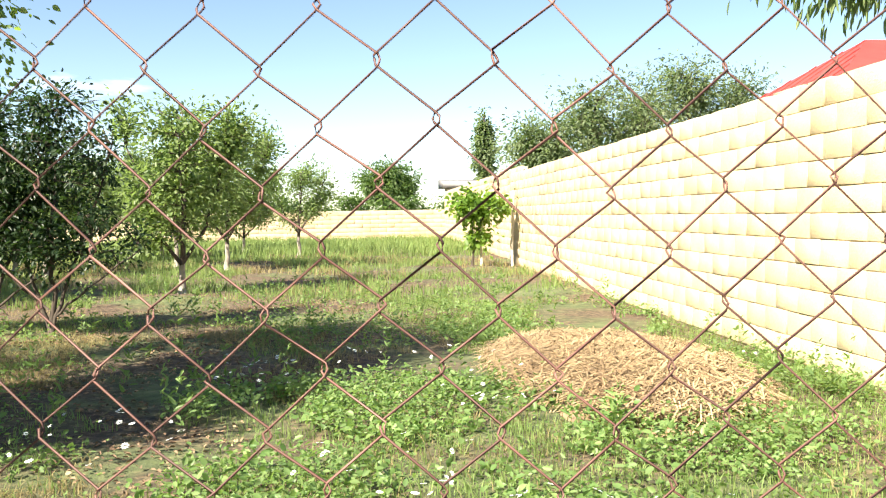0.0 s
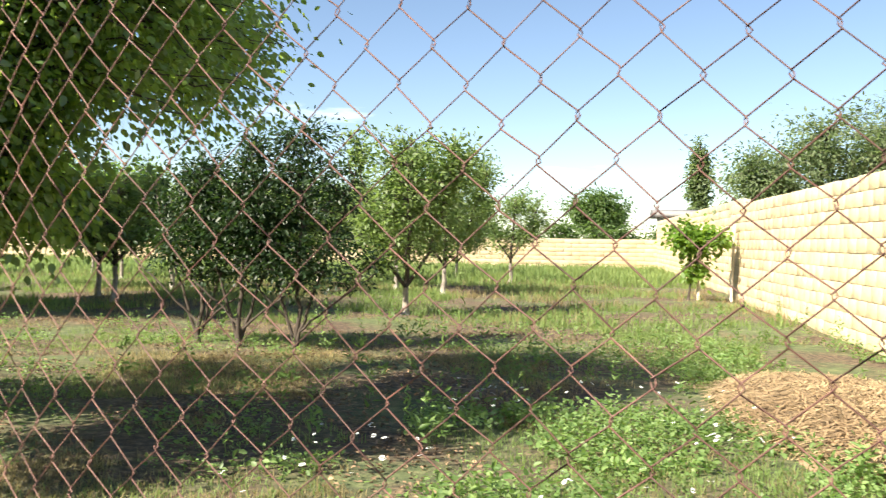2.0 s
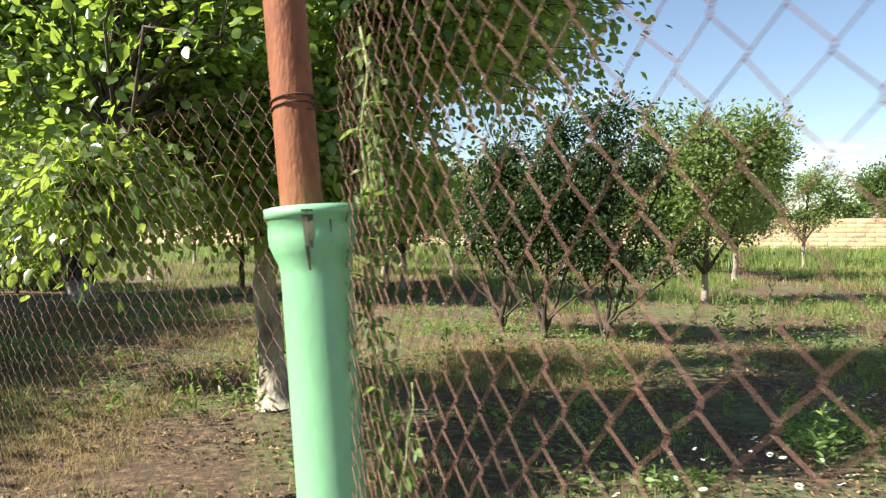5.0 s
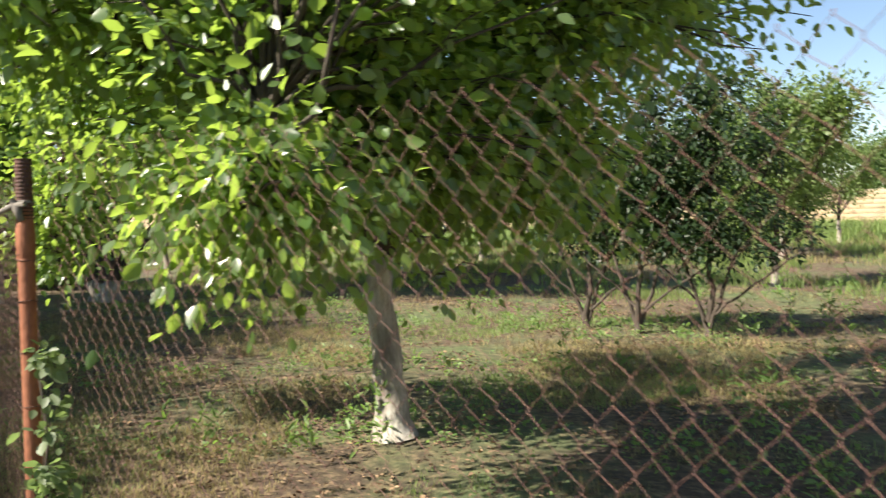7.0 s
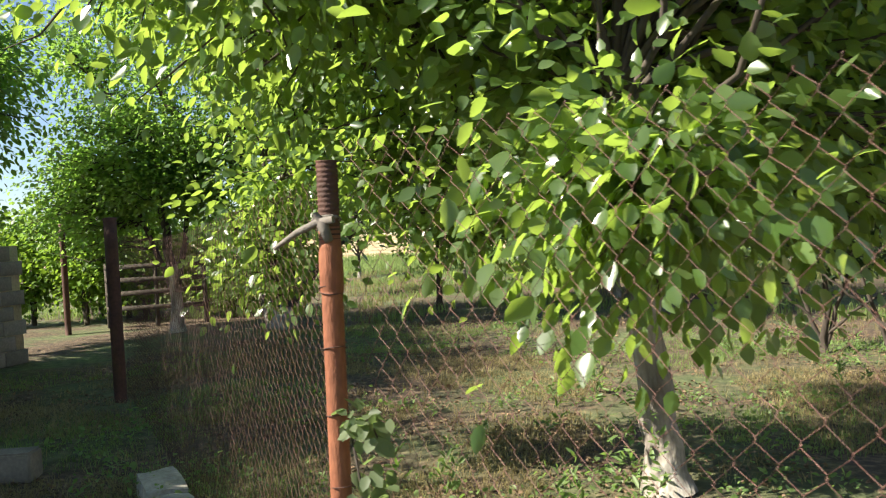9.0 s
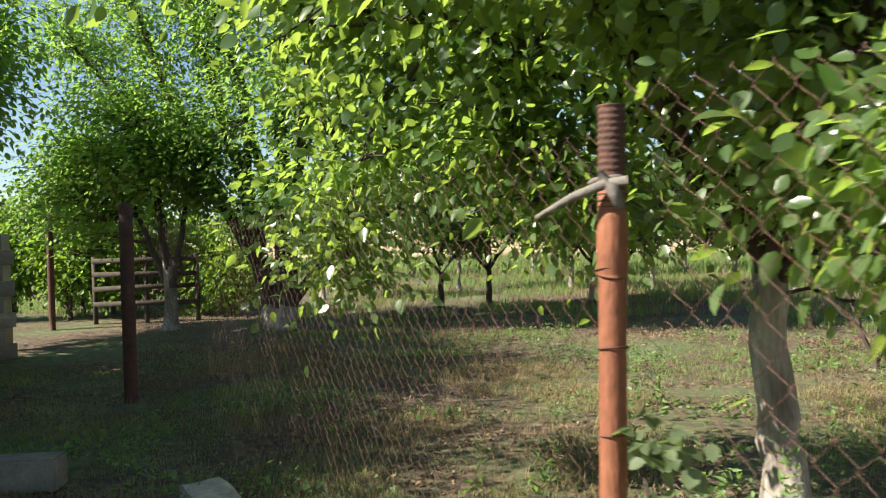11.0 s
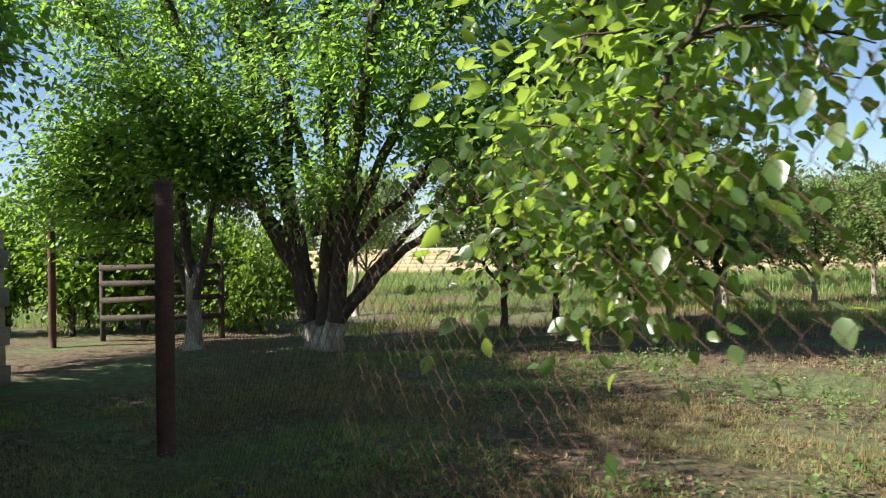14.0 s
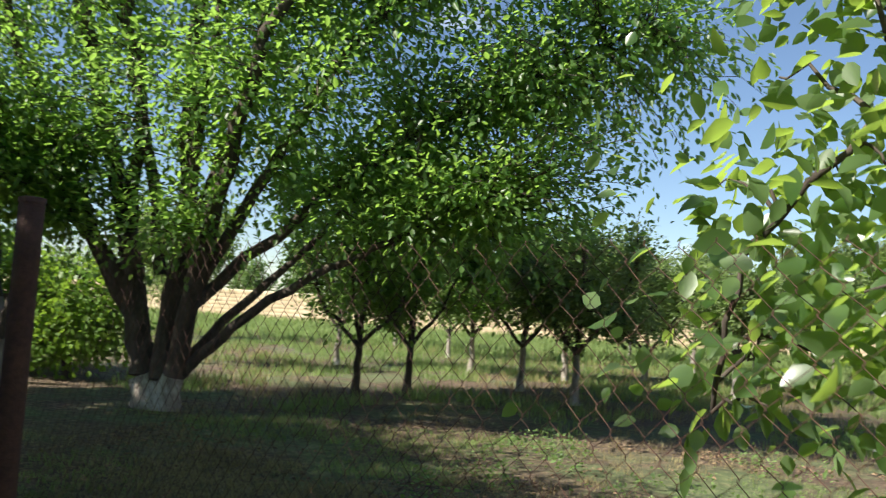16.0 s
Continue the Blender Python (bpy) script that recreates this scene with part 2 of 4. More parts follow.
class Soup:
    """Collects quads into one mesh."""

    def __init__(self):
        self.V, self.F, self.n = [], [], 0

    def add(self, V, F):
        self.V.append(np.asarray(V, dtype=np.float32))
        self.F.append(np.asarray(F, dtype=np.int32) + self.n)
        self.n += len(V)

    def mesh(self, name, mat, smooth=False):
        return np_mesh(name, np.concatenate(self.V), np.concatenate(self.F), mat, smooth)


def part(name, me, parent, label=""):
    ob = new(name, me)
    ob.parent = parent
    return tagged(ob, label) if label else ob


def empty(name, loc, label, category, group="", kind=""):
    ob = new(name)
    ob.location = loc
    ob.empty_display_size = 0.1
    return tagged(ob, label, category, group, kind)


def tube(pts, radii, sides=8, cap=True):
    """Tapered tube of quads along a polyline."""
    P = np.asarray(pts, dtype=float)
    n = len(P)
    T = np.gradient(P, axis=0)
    T /= np.linalg.norm(T, axis=1)[:, None] + 1e-9
    ref = np.array([0.13, 0.21, 1.0]) if abs(T[:, 2]).mean() < 0.8 else np.array([1.0, 0.17, 0.1])
    A = np.cross(T, ref)
    A /= np.linalg.norm(A, axis=1)[:, None] + 1e-9
    B = np.cross(T, A)
    R = np.broadcast_to(np.asarray(radii, dtype=float), (n,))
    a = np.arange(sides) * 2 * np.pi / sides
    V = (P[:, None, :] + R[:, None, None] * (np.cos(a)[None, :, None] * A[:, None, :] + np.sin(a)[None, :, None] * B[:, None, :])).reshape(-1, 3)
    i, j = np.meshgrid(np.arange(n - 1), np.arange(sides), indexing="ij")
    j2 = (j + 1) % sides
    F = np.stack([i * sides + j, i * sides + j2, (i + 1) * sides + j2, (i + 1) * sides + j], -1).reshape(-1, 4)
    if cap:
        caps = []
        for base, ring in ((P[0], 0), (P[-1], (n - 1) * sides)):
            c = len(V)
            V = np.vstack([V, base])
            for q in range(0, sides, 2):
                caps.append([c, ring + q, ring + (q + 1) % sides, ring + (q + 2) % sides])
        F = np.vstack([F, caps])
    return V, F


def box(x0, y0, z0, x1, y1, z1):
    V = np.array([(x, y, z) for z in (z0, z1) for y in (y0, y1) for x in (x0, x1)], dtype=float)
    F = np.array([(0, 2, 3, 1), (4, 5, 7, 6), (0, 1, 5, 4), (2, 6, 7, 3), (0, 4, 6, 2), (1, 3, 7, 5)])
    return V, F


def beam(a, b, w, h):
    """Squared bar from a to b."""
    a, b = np.array(a, float), np.array(b, float)
    t = (b - a) / np.linalg.norm(b - a)
    up = np.array([0, 0, 1.0]) if abs(t[2]) < 0.9 else np.array([1.0, 0, 0])
    s = np.cross(t, up)
    s /= np.linalg.norm(s)
    u = np.cross(s, t)
    V = [p + i * s * w / 2 + j * u * h / 2 for p in (a, b) for j in (-1, 1) for i in (-1, 1)]
    return np.array(V), box(0, 0, 0, 1, 1, 1)[1]


def unit(v):
    return v / (np.linalg.norm(v, axis=-1, keepdims=True) + 1e-9)


def leaf_soup(P, D, S, rng, width=0.5, curl=0.18):
    """Folded pointed leaves at P, pointing along D, of length S: six vertices, two quads each."""
    n = len(P)
    D = unit(D)
    R = unit(np.cross(D, unit(rng.normal(size=(n, 3)) * 0.55 + np.array([0, 0, 1.0]))))
    U = np.cross(R, D)
    S = S[:, None]
    w = width * S * rng.uniform(0.8, 1.15, (n, 1))
    c = curl * S * rng.uniform(0.3, 1.4, (n, 1))
    b = P
    l1 = P + D * S * 0.30 - R * w * 0.46 + U * c * 0.55
    l2 = P + D * S * 0.68 - R * w * 0.40 + U * c * 0.30
    t = P + D * S - U * c * 0.5
    r2 = P + D * S * 0.68 + R * w * 0.40 + U * c * 0.30
    r1 = P + D * S * 0.30 + R * w * 0.46 + U * c * 0.55
    V = np.stack([b, l1, l2, t, r2, r1], 1).reshape(-1, 3)
    k = np.arange(n)[:, None] * 6
    F = np.concatenate([k + np.array([0, 5, 4, 3]), k + np.array([0, 3, 2, 1])], 0)
    return V, F


def fine_leaf_soup(P, D, S, rng, width=0.5, curl=0.18):
    """Rounder folded leaves: nine vertices, four quads each, bent along the midrib."""
    n = len(P)
    D = unit(D)
    R = unit(np.cross(D, unit(rng.normal(size=(n, 3)) * 0.9 + np.array([0, 0, 1.0]))))
    U = np.cross(R, D)
    S = S[:, None]
    w = width * S * rng.uniform(0.8, 1.15, (n, 1))
    c = curl * S * rng.uniform(0.2, 1.4, (n, 1))
    bend = S * rng.uniform(-0.05, 0.22, (n, 1))

    def at(along, side, up):
        return P + D * S * along + R * w * side + U * (c * up - bend * along * along)

    V = np.stack([at(0, 0, 0), at(0.16, -0.32, 0.35), at(0.45, -0.5, 0.6), at(0.78, -0.3, 0.3), at(1.0, 0, -0.1), at(0.78, 0.3, 0.3), at(0.45, 0.5, 0.6), at(0.16, 0.32, 0.35), at(0.5, 0, 0)], 1).reshape(-1, 3)
    k = np.arange(n)[:, None] * 9
    F = np.concatenate([k + np.array(q) for q in ((0, 8, 2, 1), (8, 4, 3, 2), (0, 7, 6, 8), (8, 6, 5, 4))], 0)
    return V, F


def wiggle(a, b, n, amount, rng, sag=0.0):
    """A crooked line from a to b."""
    a, b = np.array(a, float), np.array(b, float)
    s = np.linspace(0, 1, n)[:, None]
    P = a + (b - a) * s
    off = rng.normal(size=(n, 3)) * amount * np.linalg.norm(b - a)
    off[0] = off[-1] = 0
    P = P + off * np.sin(np.pi * s) + np.array([0, 0, 1.0]) * sag * np.sin(np.pi * s)
    return P


def tree(name, base, limbs, lobes, leaf_mat, label, n_clumps, per_clump, leaf=0.08, seed=1, trunk_r=0.1, clump_r=0.22, width=0.5, droop=0.25, white=0.0, category="tree", group="", twig_r=0.006, hollow=0.35, sides=8, fine=False, bark=None):
    """limbs: polylines relative to the base, with start radius; lobes: (centre, radii, weight) of the crown, relative to the base."""
    rng = np.random.default_rng(seed)
    root = empty(name, base, label, category, group)
    wood, anchors = Soup(), []
    whitewood = Soup()
    for pts, r0 in limbs:
        dense = []
        for a, b in zip(pts[:-1], pts[1:]):
            seg = wiggle(a, b, 6, 0.022, rng)
            dense.extend(seg if not dense else seg[1:])
        dense = np.array(dense)
        rad = np.linspace(r0, max(r0 * 0.34, min(0.008, r0 * 0.6)), len(dense))
        if pts[0][2] < 0.05:
            rad[0] *= 1.45
            rad[1] *= 1.12
        if white and pts[0][2] < 0.05:
            cut = max(2, int(np.searchsorted(dense[:, 2], white)))
            whitewood.add(*tube(dense[:cut + 1], rad[:cut + 1], sides))
            wood.add(*tube(dense[cut:], rad[cut:], sides))
        else:
            wood.add(*tube(dense, rad, sides))
        keep = dense[len(dense) // 3:]
        anchors.append(keep)
    A = np.concatenate(anchors)
    W = np.array([l[2] for l in lobes], float)
    pick = rng.choice(len(lobes), n_clumps, p=W / W.sum())
    C = np.array([l[0] for l in lobes], float)[pick]
    R = np.array([l[1] for l in lobes], float)[pick]
    d = unit(rng.normal(size=(n_clumps, 3)))
    rad = rng.uniform(hollow ** 3, 1, (n_clumps, 1)) ** (1 / 3) * rng.uniform(0.66, 1.22, (n_clumps, 1))
    centres = C + d * rad * R
    centres[:, 2] = np.maximum(centres[:, 2], 0.25)
    P, D = [], []
    for c in centres:
        dist = np.linalg.norm(A - c, axis=1) + np.maximum(0, A[:, 2] - c[2]) * 0.5
        a = A[dist.argmin()]
        tw = wiggle(a, c, 6, 0.06, rng, sag=0.04)
        length = np.linalg.norm(c - a)
        wood.add(*tube(tw, np.linspace(min(twig_r * (0.8 + length), 0.03), 0.0025, 6), 4, cap=False))
        k = int(per_clump * rng.uniform(0.6, 1.4))
        s = rng.uniform(0.35, 1.0, k)
        idx = s * 5
        i0 = np.minimum(idx.astype(int), 4)
        on = tw[i0] + (tw[i0 + 1] - tw[i0]) * (idx - i0)[:, None]
        off = rng.normal(size=(k, 3)) * clump_r * np.array([1, 1, 0.75])
        off[s < 0.6] *= 0.45
        P.append(on + off)
        D.append(unit(off + 0.3 * (c - a)) + rng.normal(size=(k, 3)) * 0.5 + np.array([0, 0, -droop * 2]))
    P, D = np.concatenate(P), np.concatenate(D)
    V, F = (fine_leaf_soup if fine else leaf_soup)(P, D, leaf * rng.uniform(0.6, 1.25, len(P)), rng, width)
    part("trunk", wood.mesh("trunk", bark or M_BARK, True), root)
    if white:
        part("painted_trunk_foot", whitewood.mesh("trunk_foot", M_WHITEWASH, True), root, "whitewashed foot of the trunk")
    part("crown", np_mesh("crown", V, F, leaf_mat), root)
    return root


# ---- ground ----
gx = np.concatenate([[-2500, -900, -300, -120, -60, -40], np.arange(-30, 8.01, 0.3), [10, 14, 20, 40, 120, 400, 2500]])
gy = np.concatenate([[-2500, -600, -150, -50, -20], np.arange(-8, 24, 0.3), np.arange(24, 52, 1.0), [60, 80, 120, 300, 900, 2500]])
GX, GY = np.meshgrid(gx, gy, indexing="ij")


def height(x, y):
    """Gentle unevenness of the garden soil."""
    return 0.035 * math.sin(1.3 * x + 0.4 * y) * math.sin(0.9 * y - 0.5 * x) + 0.02 * math.sin(3.1 * x + 1.0) * math.sin(2.7 * y)


GZ = 0.035 * np.sin(1.3 * GX + 0.4 * GY) * np.sin(0.9 * GY - 0.5 * GX) + 0.02 * np.sin(3.1 * GX + 1.0) * np.sin(2.7 * GY)
GZ[(np.abs(GX) > 60) | (np.abs(GY) > 60)] = 0
i, j = np.meshgrid(np.arange(len(gx) - 1), np.arange(len(gy) - 1), indexing="ij")
ny = len(gy)
GF = np.stack([i * ny + j, (i + 1) * ny + j, (i + 1) * ny + j + 1, i * ny + j + 1], -1).reshape(-1, 4)
ground = new("ground", np_mesh("ground", np.stack([GX, GY, GZ], -1).reshape(-1, 3), GF, M_GROUND, True))
tagged(ground, "uneven garden soil with green grass and dry brown patches", "ground", kind="structure")


# ---- limestone walls ----
def block_mesh(length, high, deep, seed):
    """A sawn block with chipped, chamfered face; the face looks to -y, the origin is at its lower back corner."""
    rng = np.random.default_rng(seed)
    c = 0.004
    V, j = [], rng.uniform(-0.003, 0.003, (12, 3))
    for y, ins in ((0, 0), (-deep + c, 0), (-deep, c * 1.3)):
        for x, z in ((0, 0), (1, 0), (1, 1), (0, 1)):
            V.append((ins + x * (length - 2 * ins), y, ins + z * (high - 2 * ins)))
    V = np.array(V) + j
    F = [(8, 9, 10, 11)]
    for a in (0, 4):
        for k in range(4):
            F.append((a + k, a + (k + 1) % 4, a + 4 + (k + 1) % 4, a + 4 + k))
    return V, np.array(F)


BL, BH = 0.405, 0.2045
COURSES = 11
BLOCKS = [block_mesh(BL - 0.006 - 0.002 * k, BH - 0.005 - 0.002 * (k % 2), 0.05, 50 + k) for k in range(5)]
BLOCK_ME = [np_mesh("limestone_block", V, F, M_LIME) for V, F in BLOCKS]
# the face looks to -x: wall line runs along +y
TO_WALL = np.array([[0, 1, 0], [-1, 0, 0], [0, 0, 1]], float)


def block_wall(name, x, y0, y1, courses, near, seed, label, thick=0.2, mat=M_LIME_FAR):
    """Wall along y whose face looks to -x; near: stretch of y in which blocks are objects of their own."""
    rng = np.random.default_rng(seed)
    root = new(name, np_mesh(name, *box(x + 0.022, y0, -0.25, x + thick, y1, courses * BH - 0.012), M_MORTAR))
    tagged(root, label, "wall", kind="structure")
    rest = Soup()
    todo = []
    for c in range(courses):
        y = y0 - (BL / 2 if c % 2 else 0) + rng.uniform(-0.03, 0.03)
        while y < y1 - 0.05:
            k = int(rng.integers(5))
            dx = rng.uniform(-0.006, 0.006) + 0.05
            if near and near[0] <= y <= near[1]:
                todo.append((k, x + dx, y + BL, c * BH, rng.uniform(-0.25, 0.25), rng.uniform(-0.25, 0.25)))
            else:
                V = BLOCKS[k][0] @ np.array([[0, -1, 0], [1, 0, 0], [0, 0, 1]], float) + np.array([x + dx, y + BL, c * BH])
                rest.add(V, BLOCKS[k][1])
            y += BL
    joined = part("limestone_blocks", rest.mesh("blocks", mat), root)
    tagged(joined, kind="stuff")
    return root, todo


wall_right, near_blocks = block_wall("wall_east", 3.9, 1.5, 21.5, COURSES, (4.6, 15.2), 3, "tall garden wall of pale yellow limestone blocks")
wall_step = block_wall("wall_east_far", 4.15, 21.5, 45.2, 12, None, 4, "taller far stretch of pale limestone block wall")[0]
# loose coping mortar and cracks of the open joints on top
cop = Soup()
rng = np.random.default_rng(8)
y = 1.5
while y < 21.4:
    l = rng.uniform(0.3, 0.9)
    cop.add(*box(3.93, y, COURSES * BH - 0.011, 4.09, y + l * 0.8, COURSES * BH + rng.uniform(0.004, 0.02)))
    y += l
part("mortar_cap", cop.mesh("cap", M_MORTAR), wall_right)

# far wall, face to -y
far_root = new("wall_north", np_mesh("wall_north", *box(-75, 45.02, -0.3, 4.35, 45.2, 7 * BH + 0.10), M_MORTAR))
tagged(far_root, "low pinkish limestone block wall closing the field", "wall", kind="structure")
soup = Soup()
for c in range(7):
    x = -75 + (BL if c % 2 else 0)
    while x < 4.1:
        k = int(rng.integers(5))
        V = BLOCKS[k][0] * np.array([2.0, 1, 1.03]) + np.array([x, 45.05 + rng.uniform(-.005, .005), c * BH * 1.05])
        soup.add(V, BLOCKS[k][1])
        x += BL * 2
tagged(part("limestone_blocks", soup.mesh("blocks", M_LIME_FAR), far_root), kind="stuff")


# ---- houses behind the walls ----
def house(name, x0, y0, x1, y1, eave, ridge, roof_mat, label, hip=3.0, over=0.5, flat=False, windows=()):
    root = empty(name, (0, 0, 0), label, "house")
    part("house_wall", np_mesh("house_wall", *box(x0, y0, 0, x1, y1, eave), M_PLASTER), root)
    a, b, c, d = x0 - over, y0 - over, x1 + over, y1 + over
    if flat:
        V, F = box(a, b, eave, c, d, eave + 0.18)
        V[4:, 2] += np.where(V[4:, 1] > y0, 0.35, 0)
    else:
        my = (b + d) / 2
        V = np.array([(a, b, eave), (c, b, eave), (c, d, eave), (a, d, eave), (a + hip, my, ridge), (c - hip, my, ridge),
                      (a, b, eave - 0.12), (c, b, eave - 0.12), (c, d, eave - 0.12), (a, d, eave - 0.12)])
        F = np.array([(0, 1, 5, 4), (2, 3, 4, 5), (3, 0, 4, 4), (1, 2, 5, 5), (6, 9, 8, 7), (0, 6, 7, 1), (1, 7, 8, 2), (2, 8, 9, 3), (3, 9, 6, 0)])
    if flat:
        part("roof", np_mesh("roof", V, F, roof_mat), root)
    else:
        bm = bmesh.new()
        vs = [bm.verts.new(v) for v in V]
        for f in F:
            bm.faces.new([vs[q] for q in dict.fromkeys(int(w) for w in f)])
        me = bpy.data.meshes.new("roof")
        bm.to_mesh(me)
        bm.free()
        me.materials.append(roof_mat)
        roof = part("roof", me, root)
        # standing seams of the sheet metal on the slope that faces the garden
        mid = (b + d) / 2
        yy = b + 0.6
        while yy < d - 0.3:
            f = min(yy - b, d - yy) / ((d - b) / 2)
            part("roof_seam", np_mesh("roof_seam", *beam((a, yy, eave + 0.012), (a + hip * f, yy, eave + (ridge - eave) * f + 0.012), 0.03, 0.03), roof_mat), roof)
            yy += 0.55
    for wy in windows:
        w = part("window", np_mesh("window", *box(x0 - 0.03, wy, 1.2, x0 + 0.02, wy + 1.2, 2.5), M_PALE_WOOD), root)
        part("pane", np_mesh("pane", *box(x0 - 0.036, wy + 0.08, 1.28, x0 - 0.03, wy + 1.12, 2.42), M_DARKGLASS), w)
    return root


house("house", 10.5, 18.0, 18.0, 25.0, 3.5, 5.6, M_ROOF, "plastered house with a bright red sheet-metal hip roof", hip=3.2, windows=(19.0, 22.0))
house("shed", 4.6, 46.5, 9.0, 50.5, 2.75, 3.0, M_SLATE, "low plastered shed with a grey flat roof", flat=True, over=0.35)


# ---- chain-link fence ----
def catmull(pts, step):
    P = [Vector(p) for p in pts]
    P = [2 * P[0] - P[1]] + P + [2 * P[-1] - P[-2]]
    out = []
    for a, b, c, d in zip(P, P[1:], P[2:], P[3:]):
        for q in range(30):
            t = q / 30
            out.append(0.5 * ((2 * b) + (c - a) * t + (2 * a - 5 * b + 4 * c - d) * t * t + (3 * b - a - 3 * c + d) * t ** 3))
    out.append(P[-2])
    pos, acc, res = out[0], 0.0, [out[0].copy()]
    for p in out[1:]:
        while (p - pos).length >= step - acc:
            pos = pos + (p - pos).normalized() * (step - acc)
            acc = 0.0
            res.append(pos.copy())
        acc += (p - pos).length
        pos = p
    return res


PITCH, ROW = 0.0355, 0.076


def chain_link(line, top, label, seed, lean=0.0, sag=0.03, gauge=0.00085, mat=None):
    """Interlinked zigzag wires hung along a line on the ground; each wire is a part."""
    rng = np.random.default_rng(seed)
    st = catmull(line, PITCH)
    root = empty("chain_link_fence", (line[0][0], line[0][1], 0), label, "fence", "garden fence")
    o = np.array([line[0][0], line[0][1], 0])
    S = np.array([(p.x, p.y, 0.0) for p in st])
    T = unit(np.gradient(S, axis=0))
    Nn = np.stack([-T[:, 1], T[:, 0], np.zeros(len(S))], -1)
    rows = int(top / ROW)
    total = len(S)
    hang = sag * np.sin(np.linspace(0, np.pi, total)) ** 2
    bulge = 0.03 * np.sin(np.linspace(0, 9, total) + seed)
    for i in range(total - 1):
        pts = []
        for r in range(2 * rows + 1):
            z = 0.04 + r * ROW / 2
            side = (r + i) % 2
            a = i + side
            w = math.sin(z * 2.2 + a * 0.11 + seed) * 0.006
            h = z - hang[a] * z / top + 0.004 * math.sin(a * 0.9 + z * 5)
            base = S[a] + Nn[a] * (bulge[a] * math.sin(math.pi * min(1, z / top)) + lean * z / top) + T[a] * w
            c = np.array([base[0], base[1], h])
            # small hook at each crossing
            k = 0.0035
            inw = T[a] * (k if side == 0 else -k)
            f = Nn[a] * 0.0016
            pts += [c - inw * 0.15 + np.array([0, 0, -0.0035]) + f, c - inw * 0.5, c - inw * 0.15 + np.array([0, 0, 0.0035]) - f]
        pts = np.array(pts) + rng.normal(size=(len(pts), 3)) * 0.0007 - o
        V, F = tube(pts, gauge, 4, cap=False)
        part("wire", np_mesh("wire", V, F, mat or M_WIRE, True), root)
    return root


P1, P2, P3 = (-1.55, 1.10), (-4.13, 2.03), (-9.98, 5.76)
chain_link([(3.75, -0.14, 0), (2.2, -0.13, 0), (0.9, -0.12, 0), (0.3, -0.09, 0), (-0.4, 0.14, 0), (-1.0, 0.58, 0), (P1[0] + 0.02, P1[1] + 0.045, 0)], 1.72, "sagging rusty chain-link mesh beside the limestone wall", 1)
chain_link([(P1[0] - 0.01, P1[1] + 0.05, 0), (-2.75, 1.62, 0), (P2[0] + 0.01, P2[1] + 0.045, 0)], 1.64, "rusty chain-link mesh hung between two pipe posts", 2, gauge=0.0007)
# Third stretch: darker wire than the others, tree shade put into its colour.
chain_link([(P2[0] - 0.01, P2[1] + 0.05, 0), (-6.74, 3.78, 0), (P3[0], P3[1] + 0.08, 0)], 1.56, "rusty chain-link mesh with tree shade put into its dark colour", 3, sag=0.08, gauge=0.0008, mat=M_RUST_DARK_AND_SHADED)


def ring(z, r, wire, n=14, tilt=0.06, turns=1.0, cx=0, cy=0):
    a = np.linspace(0, 2 * np.pi * turns, int(n * turns) + 1)
    return tube(np.stack([cx + r * np.cos(a), cy + r * np.sin(a), z + tilt * r * np.cos(a + 0.6) + 0.004 * a / 6], -1), wire, 5, cap=False)


# first post: rusty pipe standing in a green plastic sleeve
post = empty("fence_post", (*P1, -0.05), "rusty steel pipe post in a green plastic sleeve", "post", "fence posts")
zz = np.linspace(0, 2.15, 12)
V, F = tube(np.stack([0.006 * np.sin(zz * 2) - 0.078 * (zz - 1.3) - 0.022, 0 * zz, zz], -1), 0.044, 24)
part("pipe", np_mesh("pipe", V, F, M_RUST, True), post)
prof = [(-0.1, 0.051), (0.5, 0.051), (1.265, 0.051), (1.285, 0.053), (1.305, 0.0595), (1.325, 0.0645), (1.345, 0.0655), (1.38, 0.0650), (1.382, 0.069), (1.40, 0.069), (1.402, 0.064), (1.36, 0.060)]
prof = [(z, r * 1.42) for z, r in prof]
V, F = tube(np.array([(0.102 - 0.075 * z, 0.0, z) for z, r in prof]), [r for z, r in prof], 28, cap=False)
V = V.copy()
sleeve = part("plastic_sleeve", np_mesh("sleeve", V, F, M_PVC, True), post, "green plastic pipe sleeve with a socket end")
st = Soup()
for a0, z0, z1, w in ((-1.15, 1.275, 1.395, 0.006), (-1.05, 1.32, 1.395, 0.007), (-0.62, 1.35, 1.375, 0.002)):
    zs = np.linspace(z0, z1, 6)
    rr = np.interp(zs, [p[0] for p in prof[:9]], [p[1] for p in prof[:9]]) + 0.0012
    for q in range(5):
        c = []
        for zq, rq, ww in ((zs[q], rr[q], w * (0.4 + 0.12 * q)), (zs[q + 1], rr[q + 1], w * (0.4 + 0.12 * (q + 1)))):
            for s in (-1, 1):
                an = a0 + s * ww / rq
                c.append((0.102 - 0.075 * zq + rq * math.cos(an), rq * math.sin(an), zq))
        st.add(np.array([c[0], c[1], c[3], c[2]]), np.array([(0, 1, 2, 3)]))
part("stain", st.mesh("stain", M_STAIN), sleeve, "dark run-off stain below the rim")
for z in (1.60, 1.615, 1.86, 1.90, 1.93):
    part("tie_wire", np_mesh("tie_wire", *ring(z, 0.047, 0.0022, tilt=0.25, cx=-0.078 * (z - 1.3) - 0.022), M_RUST_DARK_AND_SHADED, True), post, "thin rusty tie wire")
